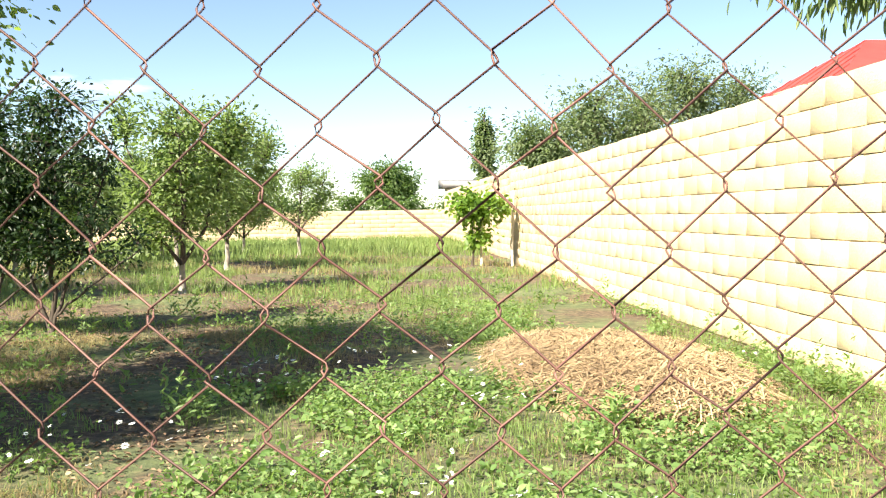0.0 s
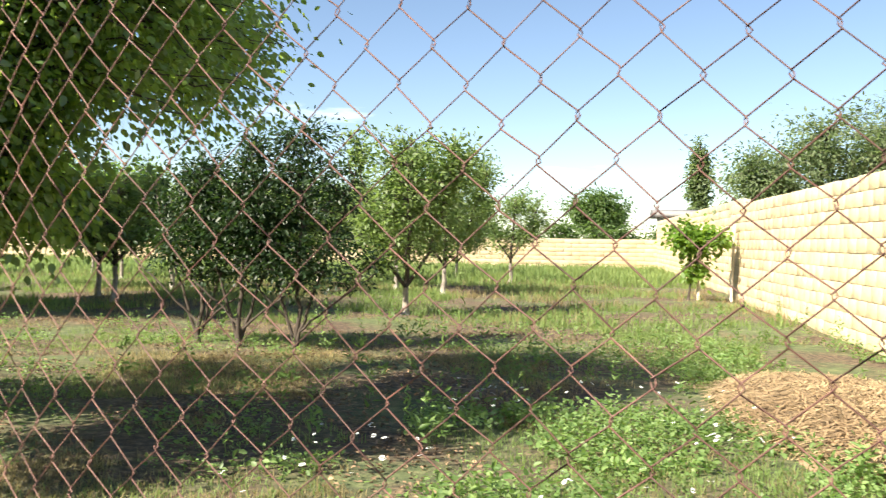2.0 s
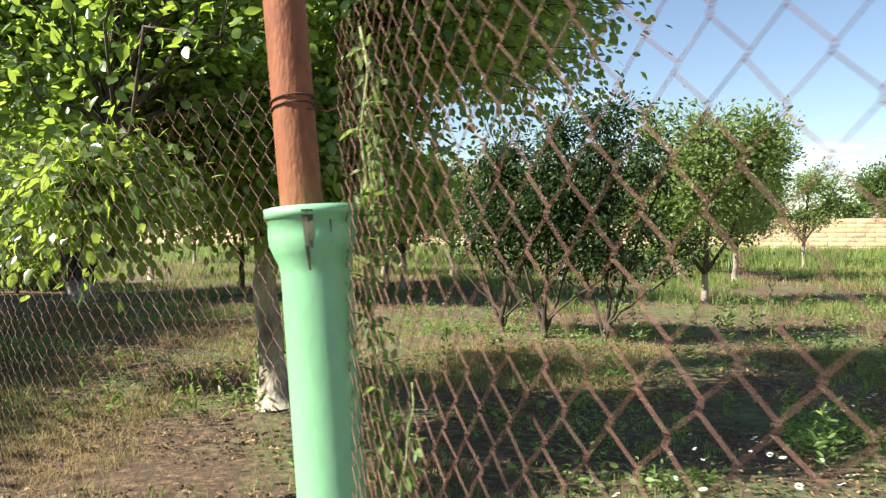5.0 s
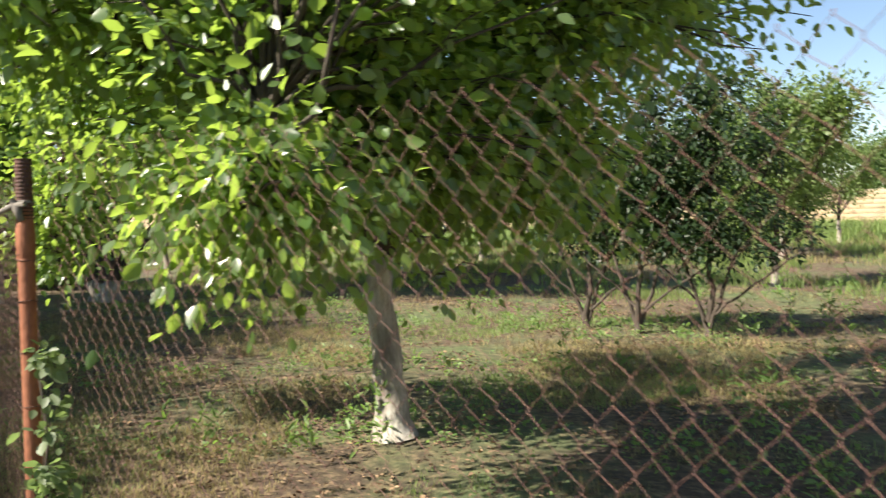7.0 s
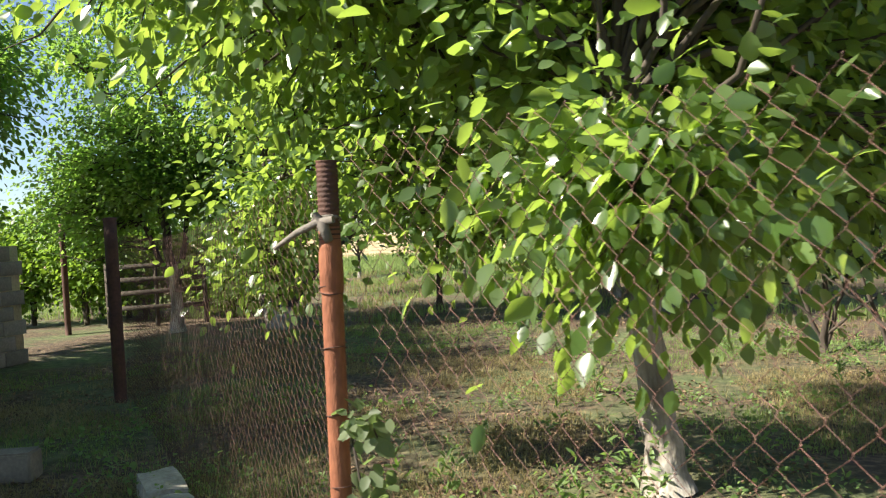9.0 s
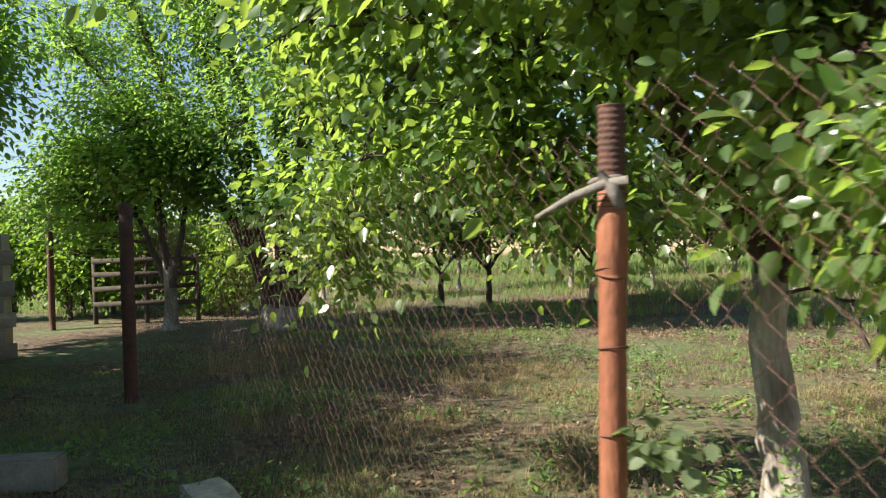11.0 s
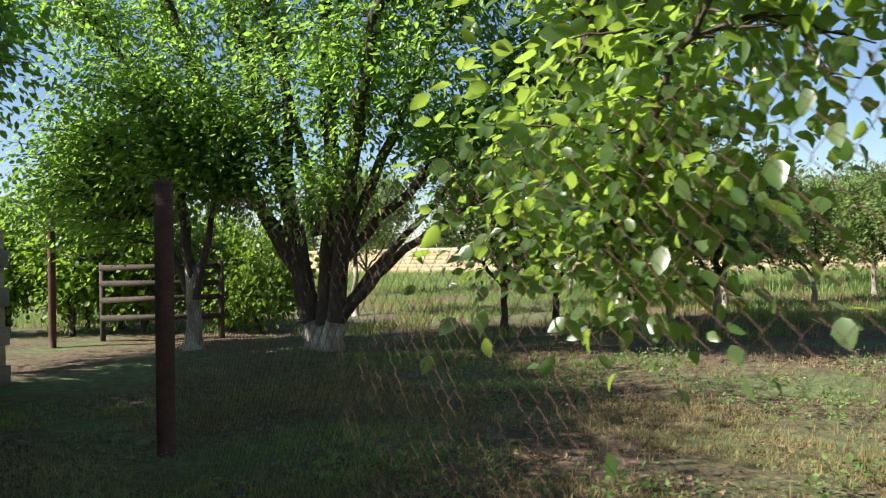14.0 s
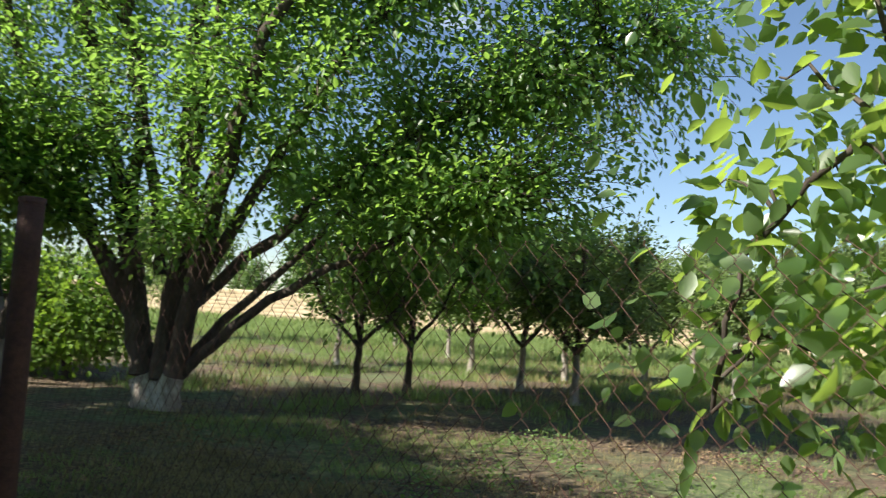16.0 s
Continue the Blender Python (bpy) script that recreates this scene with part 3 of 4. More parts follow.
for pts in ([(-0.108, -0.02, 1.87), (-0.133, -0.03, 1.885), (-0.148, -0.01, 1.86), (-0.128, 0.0, 1.84), (-0.113, -0.03, 1.88), (-0.138, -0.045, 1.90)], [(0.0, -0.02, 1.60), (0.03, 0.01, 1.595), (0.05, 0.04, 1.61)]):
    part("tie_end", np_mesh("tie_end", *tube(pts, 0.0017, 5), M_RUST_DARK_AND_SHADED, True), post)
paint = Soup()
a = np.linspace(-3.3, -1.9, 8)
for z0, z1 in ((1.86, 1.95), (1.95, 1.98)):
    for q in range(7):
        paint.add([(0.0455 * math.cos(a[q]) - 0.070, 0.0455 * math.sin(a[q]), z0 + 0.02 * math.sin(q * 2)), (0.0455 * math.cos(a[q + 1]) - 0.070, 0.0455 * math.sin(a[q + 1]), z0 + 0.02 * math.sin(q * 2 + 2)),
                   (0.0455 * math.cos(a[q + 1]) - 0.076, 0.0455 * math.sin(a[q + 1]), z1), (0.0455 * math.cos(a[q]) - 0.076, 0.0455 * math.sin(a[q]), z1)], [(0, 1, 2, 3)])
part("paint_patch", paint.mesh("paint", M_PVC, True), post, "flaking pale green paint")

# second post: old threaded well pipe with a bar tied on
post = empty("fence_post", (*P2, -0.04), "rusty threaded steel pipe post with a tied iron bar", "post", "fence posts")
zz = np.linspace(-0.1, 1.48, 10)
V, F = tube(np.stack([0.026 * (zz - 1.2), 0 * zz, zz], -1), 0.0255, 20)
part("pipe", np_mesh("pipe", V, F, M_RUST, True), post)
pr = [(1.32, 0.0255), (1.33, 0.0285), (1.41, 0.0285), (1.43, 0.0265), (1.46, 0.0255)]
part("coupling", np_mesh("coupling", *tube(np.array([(0.026 * (z - 1.2), 0, z) for z, r in pr]), [r for z, r in pr], 20), M_RUST, True), post, "rusty coupling collar")
zt = np.linspace(1.45, 1.635, 81)
rt = 0.0240 + 0.0024 * np.abs(((zt - 1.45) / 0.0115) % 1 - 0.5) * 2
part("thread", np_mesh("thread", *tube(np.stack([0.026 * (zt - 1.2), 0 * zt, zt], -1), rt, 20), M_RUST_DARK_AND_SHADED, True), post, "coarse rusty pipe thread")
bar = Soup()
bar.add(*tube([(0.05, -0.035, 1.495), (0.01, -0.045, 1.49), (-0.05, -0.05, 1.47), (-0.12, -0.055, 1.435)], [0.009, 0.010, 0.008, 0.005], 8))
bar.add(*tube([(0.0, -0.04, 1.51), (0.022, -0.042, 1.485), (0.038, -0.04, 1.445)], [0.008, 0.014, 0.010], 6))
bar.add(*ring(1.495, 0.031, 0.006, tilt=0.1))
part("iron_bar", bar.mesh("bar", M_GREY_STONE, True), post, "weathered bar tied across the pipe")
for z, tl in ((1.335, 0.12), (1.19, 0.12), (1.03, 0.12), (0.86, 0.12), (1.325, -0.3)):
    part("tie_wire", np_mesh("tie_wire", *ring(z, 0.0285, 0.0016, tilt=tl), M_RUST_DARK_AND_SHADED, True), post, "thin rusty tie wire")

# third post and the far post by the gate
# The third post is coloured darker than its rust to hold deep shade.
for loc, r, h, lab in (((*P3, 0), 0.060, 1.72, "thick rusty pipe post with deep shade put into its dark colour"), ((-17.16, 10.07, 0), 0.055, 1.95, "dark iron post beside the wooden rail gate")):
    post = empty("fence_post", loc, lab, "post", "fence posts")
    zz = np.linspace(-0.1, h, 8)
    part("pipe", np_mesh("pipe", *tube(np.stack([0.01 * zz, 0 * zz, zz], -1), r, 16), M_RUST_DARK_AND_SHADED, True), post)
    part("cap", np_mesh("cap", *tube([(0.01 * h, 0, h - 0.01), (0.01 * h, 0, h + 0.012), (0.01 * h, 0, h + 0.018)], [r + 0.004, r + 0.004, r * 0.8], 16), M_RUST_DARK_AND_SHADED, True), post)

# rail gate
gate = empty("rail_gate", (-16.99, 10.78, 0), "old wooden rail gate overgrown with leaves", "gate")
for k, z in enumerate((0.35, 0.62, 0.88, 1.12)):
    part("rail", np_mesh("rail", *beam((0, 0, z), (1.55, 0.95, z + 0.03 * math.sin(k * 2)), 0.03, 0.085), M_WOOD), gate)
for q in (0.0, 0.5, 1.0):
    part("stile", np_mesh("stile", *beam((1.55 * q, 0.95 * q + 0.04, 0), (1.55 * q, 0.95 * q + 0.04, 1.2), 0.05, 0.07), M_WOOD), gate)

# ---- old stone wall beside the path ----
sw = empty("wall_west", (0, 0, 0), "weathered grey stone block wall beside the path", "wall", kind="structure")
A_, B_ = np.array([-14.1, 7.3]), np.array([-10.48, -6.6])
seg = (A_ - B_) / np.linalg.norm(A_ - B_)
nb = np.array([seg[1], -seg[0]])
WB = [block_mesh(0.385, 0.185, 0.22, 70 + k) for k in range(4)]
WBM = [np_mesh("stone_block", V, F, M_GREY_STONE) for V, F in WB]
L_all = np.linalg.norm(A_ - B_)
core = beam((*(B_ - nb * 0.0), 0.79), (*(A_ - seg * 0.03), 0.79), 0.16, 1.57)
part("wall_core", np_mesh("core", *core, M_MORTAR), sw)
old_blocks, old_rest = [], Soup()
for c in range(8):
    d = 0.0
    while d < L_all - 0.2:
        d0 = L_all - d - (0.2 if c % 2 else 0.0)
        for sgn in (1,):
            ang = math.atan2(seg[1], seg[0])
            m = pose(*(A_ - seg * (d + (0.2 if c % 2 else 0) + 0.39) - nb * 0.10), c * 0.197, 0, 0, math.degrees(ang))
            if d < 3.0:
                old_blocks.append((int(rng.integers(4)), m))
            else:
                k = int(rng.integers(4))
                Vb = np.array([m @ Vector(v) for v in WB[k][0]])
                old_rest.add(Vb, WB[k][1])
        d += 0.395
tagged(part("stone_blocks", old_rest.mesh("stones", M_GREY_STONE), sw), kind="stuff")

# concrete footing under the shaded fence, broken into lumps
foot = empty("concrete_footing", (0, 0, 0), "broken rough concrete footing along the fence", "footing", kind="structure")
d23 = np.array([P3[0] - P2[0], P3[1] - P2[1]])
for q in range(4):
    f0, f1 = 0.18 + q * 0.088, 0.18 + q * 0.088 + 0.08
    a = np.array(P2) + d23 * f0 + np.array([0.02, -0.10])
    b = np.array(P2) + d23 * f1 + np.array([0.02, -0.10])
    bm = bmesh.new()
    V, F = beam((*a, 0.0), (*b, 0.0), 0.22, 0.17 + 0.03 * math.sin(q * 3))
    vs = [bm.verts.new(v) for v in V]
    for f in F:
        bm.faces.new([vs[k] for k in f])
    bmesh.ops.subdivide_edges(bm, edges=bm.edges[:], cuts=3, use_grid_fill=True)
    for v in bm.verts:
        v.co += Vector(noise.noise_vector(v.co * 5.0)) * 0.035
    me = bpy.data.meshes.new("lump")
    bm.to_mesh(me)
    bm.free()
    me.materials.append(M_CONCRETE)
    part("concrete_lump", me, foot)
bm = bmesh.new()
bmesh.ops.create_cube(bm, size=1.0, matrix=Matrix.Diagonal((0.38, 0.20, 0.19, 1)))
bmesh.ops.bevel(bm, geom=bm.edges[:], offset=0.012, segments=2, affect='EDGES')
me = bpy.data.meshes.new("block")
bm.to_mesh(me)
bm.free()
me.materials.append(M_GREY_STONE)
blk = new("stone_block", me)
blk.matrix_world = pose(-8.23, 3.58, 0.09, 0, 0, 35)
tagged(blk, "loose grey stone block lying on the shaded path", "block")

# ---- trees ----
# broad-leaved tree at the fence, with a painted trunk
tree("pear_tree", (-4.32, 4.8, 0), [
    ([(0, 0, 0), (-0.05, 0.02, 0.6), (-0.06, 0.0, 1.15), (0.1, -0.2, 2.0), (0.4, -0.4, 3.2), (0.5, -0.5, 4.6)], 0.105),
    ([(-0.05, 0, 1.1), (0.8, -0.4, 1.9), (1.4, -0.6, 2.6), (1.9, -0.6, 3.2)], 0.05),
    ([(-0.05, 0, 1.2), (-0.5, -0.6, 1.9), (-1.1, -1.0, 2.3), (-1.9, -1.0, 2.4)], 0.05),
    ([(-0.05, 0, 1.15), (0.3, -1.0, 1.7), (0.7, -2.2, 1.75), (1.0, -2.7, 1.45)], 0.032),
    ([(-0.05, 0, 1.25), (-0.3, -1.2, 2.0), (-0.3, -2.3, 2.35), (-0.3, -2.7, 2.3)], 0.038),
    ([(0.0, -0.1, 1.4), (1.0, 0.3, 2.4), (1.3, 1.4, 3.2)], 0.05),
    ([(0.0, -0.1, 1.5), (-0.5, 0.3, 2.6), (-0.7, 0.4, 3.6)], 0.05),
    ([(-0.1, -0.2, 1.6), (-0.9, -1.6, 2.9), (-1.4, -2.8, 3.5), (-1.9, -3.5, 3.7)], 0.05),
    ([(-1.1, -1.0, 2.3), (-1.7, -0.8, 2.0), (-2.0, -0.65, 1.5), (-2.05, -0.6, 1.1)], 0.012),
    ([(-0.9, -0.9, 2.2), (-1.0, -0.8, 1.9), (-0.8, -0.7, 1.5)], 0.012),
    ([(-1.1, -1.0, 2.3), (-1.8, -0.7, 3.0), (-2.5, -0.6, 3.9), (-3.2, -0.5, 4.3)], 0.03),
    ([(-1.7, -0.8, 2.0), (-2.2, -0.5, 1.85), (-2.5, -0.35, 1.5), (-2.55, -0.3, 1.15)], 0.010),
], [
    ((0.4, -0.4, 3.9), (2.0, 1.9, 1.7), 11), ((1.1, -0.7, 2.7), (0.95, 1.1, 1.0), 4.0), ((1.25, 1.7, 3.0), (0.8, 0.9, 1.0), 4.0), ((1.0, -1.0, 1.8), (0.75, 0.7, 0.5), 2.4), ((-1.6, -0.9, 2.8), (0.8, 0.7, 0.5), 2.0),
    ((0.85, -2.45, 1.42), (0.33, 0.25, 0.24), 0.9), ((-0.3, -2.4, 2.25), (1.1, 0.45, 0.38), 2.6), ((0.5, -1.5, 2.15), (1.1, 0.6, 0.6), 3.4), ((0.9, -2.0, 2.7), (1.1, 0.7, 0.7), 3.0), ((0.7, -1.0, 1.55), (0.9, 0.7, 0.33), 2.0),
    # Lobes from z 3 up in this row: unseen foliage added to shade ground.
    ((-1.0, -2.3, 3.2), (1.0, 0.8, 0.4), 0.8), ((0.4, -1.7, 3.0), (1.2, 0.8, 0.5), 2.6), ((1.9, -0.3, 2.8), (0.8, 0.8, 0.7), 2.6), ((1.0, -0.5, 1.4), (0.55, 0.5, 0.35), 1.3), ((-1.98, -0.6, 1.45), (0.38, 0.32, 0.42), 0.75), ((-1.1, -0.8, 2.05), (0.75, 0.5, 0.6), 2.8), ((-0.5, -0.6, 1.6), (0.6, 0.5, 0.35), 1.3), ((-2.1, -0.5, 2.4), (0.45, 0.45, 0.35), 0.6), ((-2.35, -0.3, 1.5), (0.26, 0.26, 0.46), 0.38), ((-2.2, -0.6, 4.1), (1.3, 1.2, 0.5), 2.2),
], L_PEAR, "broad-leaved pear tree with a whitewashed trunk behind the fence", 1850, 52, leaf=0.061, seed=11, clump_r=0.17, width=0.66, droop=0.26, white=1.05, sides=12, fine=True)

# big many-stemmed elm
tree("elm_tree", (-12.94, 11.02, 0), [
    ([(0, 0, 0), (-0.25, 0.0, 0.9), (-0.5, 0.0, 2.0), (-1.3, 0.1, 4.2), (-2.3, 0.2, 6.6)], 0.17),
    ([(0.1, 0, 0), (0.15, 0, 0.8), (0.3, 0.0, 2.0), (0.2, 0.0, 3.8), (0.5, 0.1, 6.8)], 0.16),
    ([(0.2, 0, 0), (0.5, -0.2, 1.0), (1.0, -0.6, 2.2), (1.6, -1.0, 3.5), (2.4, -1.2, 5.6)], 0.13),
    ([(0.15, 0, 0.2), (0.8, -0.1, 0.75), (1.5, -0.2, 1.3), (2.6, -0.1, 1.9), (3.6, 0.1, 2.4)], 0.075),
    ([(0.15, 0.05, 0.3), (0.7, 0.2, 1.0), (1.5, 0.4, 1.8), (2.6, 0.6, 3.0)], 0.07),
    ([(-0.5, 0, 1.9), (-0.2, -0.3, 3.2), (-0.5, -0.4, 5.0), (-0.3, -0.5, 7.0)], 0.09),
    ([(0.3, 0, 1.9), (0.9, -0.1, 3.2), (1.2, 0.0, 5.2), (1.5, 0.1, 7.0)], 0.09),
    ([(-0.3, 0, 1.2), (-1.1, -0.4, 2.3), (-2.2, -0.7, 3.4), (-3.3, -0.9, 4.6)], 0.09),
    ([(-0.3, 0, 1.0), (-1.2, -0.3, 2.6), (-2.0, -0.4, 4.2), (-2.9, -0.5, 6.8)], 0.10),
    ([(0.2, 0, 1.2), (0.6, -0.4, 3.0), (1.0, -0.7, 4.8), (1.1, -0.8, 7.2)], 0.08),
    ([(0.4, -0.1, 1.0), (1.4, -0.5, 2.4), (2.2, -0.6, 3.6), (3.6, -0.6, 5.2)], 0.08),
    ([(0.6, -0.2, 1.2), (2.0, 0.0, 2.5), (3.4, 0.2, 3.4), (5.2, 0.4, 4.3)], 0.07),
    ([(0.0, 0, 1.5), (-0.3, -0.2, 3.4), (-0.9, -0.3, 5.2), (-1.2, -0.4, 7.4)], 0.08),
], [
    ((0.2, 0.0, 5.8), (3.8, 2.6, 2.6), 9), ((-2.4, -0.5, 4.8), (2.4, 1.8, 2.0), 5), ((3.0, 0.1, 4.2), (2.6, 2.0, 2.0), 7), ((3.4, 0.2, 2.6), (1.9, 1.4, 0.9), 3.5), ((0.2, -0.8, 3.2), (2.4, 1.0, 1.0), 2.4), ((-1.5, -1.0, 2.6), (1.2, 0.8, 0.7), 1.6), ((4.6, 0.4, 3.9), (1.7, 1.6, 1.5), 3.0), ((2.4, -0.8, 5.6), (2.2, 1.4, 1.6), 3.5), ((0.4, -0.9, 2.1), (1.3, 0.6, 0.5), 0.9),
], L_ELM, "large many-stemmed elm tree with dark bark and pale painted feet", 1750, 46, leaf=0.095, seed=21, clump_r=0.25, width=0.5, droop=0.2, white=0.30, sides=12, hollow=0.1, twig_r=0.005)

# tree with painted foot beside the elm, toward the path
tree("mulberry_tree", (-14.47, 10.27, 0), [
    ([(0, 0, 0), (0.0, 0.0, 0.9), (-0.2, 0, 2.2), (-0.5, 0, 3.6)], 0.11),
    ([(0.05, 0, 0.7), (0.35, 0, 1.7), (0.5, 0, 3.0)], 0.06), ([(-0.05, 0, 0.7), (-0.4, -0.1, 1.6), (-1.0, -0.2, 2.8)], 0.06), ([(0, 0, 0.8), (0.05, -0.2, 1.9), (0.0, -0.3, 3.2)], 0.05),
], [((-0.7, -0.3, 2.9), (1.7, 1.3, 1.2), 5), ((-1.6, -0.6, 2.3), (1.2, 0.9, 0.9), 2.4), ((0.6, 0, 2.6), (0.9, 0.8, 0.8), 1.6)],
    L_ELM, "bushy mulberry tree with a whitewashed foot", 380, 40, leaf=0.085, seed=31, clump_r=0.2, width=0.7, white=0.95)

# tall tree over the old wall; six unseen trees added to shade the path
for k, (b, hgt, f) in enumerate((((-16.23, 6.4, 0), 5.8, 1.0), ((-13.6, 0.6, 0), 6.2, 1.3), ((-15.2, 3.4, 0), 6.6, 1.35), ((-16.94, 0.15, 0), 6.5, 1.0), ((-10.9, 0.0, 0), 4.8, 1.05), ((-11.64, -2.37, 0), 4.4, 1.0), ((-8.9, -0.2, 0), 3.8, 0.6))):
    tree("shade_tree", b, [
        ([(0, 0, 0), (0.1, 0, hgt * 0.22), (0.0, 0.1, hgt * 0.45), (0.3, 0, hgt * 0.8)], 0.15),
        ([(0, 0, hgt * 0.3), (1.0, 0.2, hgt * 0.52), (1.9, 0.4, hgt * 0.68)], 0.08), ([(0, 0, hgt * 0.33), (-0.9, 0.5, hgt * 0.55), (-1.6, 0.8, hgt * 0.7)], 0.08), ([(0, 0, hgt * 0.35), (0.3, -1.0, hgt * 0.55), (0.4, -1.6, hgt * 0.7)], 0.08), ([(0, 0.1, hgt * 0.4), (0.2, 1.2, hgt * 0.6), (0.5, 1.9, hgt * 0.7)], 0.08),
    ], [((0.2 * f, 0, hgt - 1.6), (2.6 * f, 2.4 * f, 1.7 * (f + 1) / 2), 6), ((1.3 * f, 0.6 * f, hgt - 2.4), (1.5 * f, 1.3 * f, 0.9), 2)],
        L_ELM, "tall leafy walnut tree beside the path, placed for its shade", int(440 * f * f), 46, leaf=0.12, seed=41 + k, clump_r=0.3, width=0.55, group="walnut trees")

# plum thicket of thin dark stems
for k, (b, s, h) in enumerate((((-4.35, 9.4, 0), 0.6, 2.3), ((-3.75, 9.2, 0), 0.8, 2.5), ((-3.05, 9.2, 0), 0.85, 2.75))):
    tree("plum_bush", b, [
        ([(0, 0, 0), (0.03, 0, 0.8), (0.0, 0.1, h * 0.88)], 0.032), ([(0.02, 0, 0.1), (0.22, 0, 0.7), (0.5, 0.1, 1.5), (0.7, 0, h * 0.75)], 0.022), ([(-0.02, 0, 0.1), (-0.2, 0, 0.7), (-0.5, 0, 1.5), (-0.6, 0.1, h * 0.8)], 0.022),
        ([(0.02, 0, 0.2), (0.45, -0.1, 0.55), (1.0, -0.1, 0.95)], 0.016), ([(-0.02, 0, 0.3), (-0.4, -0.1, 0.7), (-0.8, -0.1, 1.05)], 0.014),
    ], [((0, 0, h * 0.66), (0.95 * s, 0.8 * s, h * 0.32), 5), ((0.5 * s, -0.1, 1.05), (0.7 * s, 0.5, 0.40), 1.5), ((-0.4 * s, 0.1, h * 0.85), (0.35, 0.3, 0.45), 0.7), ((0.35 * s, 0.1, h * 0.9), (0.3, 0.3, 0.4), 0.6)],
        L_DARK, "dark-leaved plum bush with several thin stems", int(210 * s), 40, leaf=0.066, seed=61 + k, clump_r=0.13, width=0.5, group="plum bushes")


def fruit_tree(b, h, w, seed, mat=L_FRUIT, label="young fruit tree with a whitewashed trunk in the grass", dense=1.0, white=0.5, low=0.9, leaf=0.09):
    fork = max(0.5, low - 0.15)
    return tree("fruit_tree", b, [
        ([(0, 0, 0), (0.0, 0.03, fork + 0.05), (0.05, 0, fork + 0.7), (0.1, 0, h * 0.9)], 0.06),
        ([(0, 0, fork), (0.3 * w, 0.1, fork + 0.6), (0.6 * w, 0.1, h * 0.78)], 0.035), ([(0, 0, fork), (-0.3 * w, -0.1, fork + 0.55), (-0.65 * w, 0, h * 0.76)], 0.035), ([(0, 0, fork + 0.1), (0.1, -0.3 * w, fork + 0.65), (0.15, -0.5 * w, h * 0.8)], 0.03),
    ], [((0, 0, (h + low) / 2 - 0.1), (w * 0.8, w * 0.75, (h - low) * 0.42), 3.2)] + [((math.cos(q * 1.9 + seed * 1.3) * w * 0.62, math.sin(q * 1.9 + seed * 1.3) * w * 0.5, low + (h - low) * (0.22 + 0.15 * ((q * 3 + seed) % 5))), (w * 0.42, w * 0.4, (h - low) * 0.22), 0.9) for q in range(5)] + [((math.cos(q * 2.4 + seed) * w * 0.7, math.sin(q * 2.4 + seed) * w * 0.6, h - 0.25 - 0.12 * (q % 3)), (0.10, 0.10, 0.55), 0.32) for q in range(8)],
        mat, label, int(140 * dense * w), 38, leaf=leaf, seed=seed, clump_r=0.15, width=0.55, white=white, group="fruit trees", droop=0.1)


fruit_tree((-2.75, 14.4, 0), 3.2, 1.3, 71, dense=1.5, low=0.6)
fruit_tree((-3.0, 20.5, 0), 3.3, 1.5, 72, dense=1.3)
fruit_tree((-4.6, 22.5, 0), 3.2, 1.6, 73, dense=1.2)
fruit_tree((-8.9, 15.6, 0), 2.6, 1.35, 74, dense=1.3, white=0.8, label="small fruit tree with a bright whitewashed trunk")
fruit_tree((-6.6, 19.0, 0), 2.4, 1.2, 75)
fruit_tree((-9.8, 20.0, 0), 2.8, 1.5, 76, white=0.7)
fruit_tree((-11.70, 13.97, 0), 3.6, 1.8, 77, mat=L_ELM, white=0.0, dense=1.5, low=0.85, label="fruit tree with a dark bare trunk")
fruit_tree((-11.33, 15.08, 0), 3.2, 1.5, 78, mat=L_ELM, white=0.0, dense=1.4, low=0.85, label="fruit tree with a dark bare trunk")
fruit_tree((-16.18, 16.21, 0), 3.0, 1.3, 79, white=0.9, low=1.4)
fruit_tree((-10.00, 16.93, 0), 3.0, 1.5, 80, white=0.9, low=0.9, mat=L_ELM)
fruit_tree((-11.70, 19.87, 0), 3.0, 1.5, 81, white=0.8, low=0.9)
fruit_tree((-14.38, 19.27, 0), 3.0, 1.4, 82, white=0.8, low=0.9)
fruit_tree((-7.5, 25.0, 0), 3.0, 1.7, 83, dense=1.0)
fruit_tree((-11.0, 27.0, 0), 3.2, 1.8, 84, dense=1.0)
fruit_tree((-16.0, 27.0, 0), 3.2, 1.8, 85, dense=1.0)
fruit_tree((-21.5, 24.0, 0), 3.2, 1.8, 86, dense=1.0)
fruit_tree((-1.9, 27.5, 0), 2.9, 1.3, 87, dense=1.0)
fruit_tree((-8.4, 22.0, 0), 2.7, 1.5, 88, dense=1.2, low=0.7)
fruit_tree((-6.0, 27.0, 0), 2.8, 1.6, 89, dense=1.2, low=0.6)
fruit_tree((-13.6, 24.5, 0), 2.9, 1.6, 120, dense=1.2, low=0.8)
fruit_tree((-9.6, 31.0, 0), 3.0, 1.8, 121, dense=1.2, low=0.6)
fruit_tree((-4.4, 33.0, 0), 3.0, 1.8, 122, dense=1.1, low=0.6)

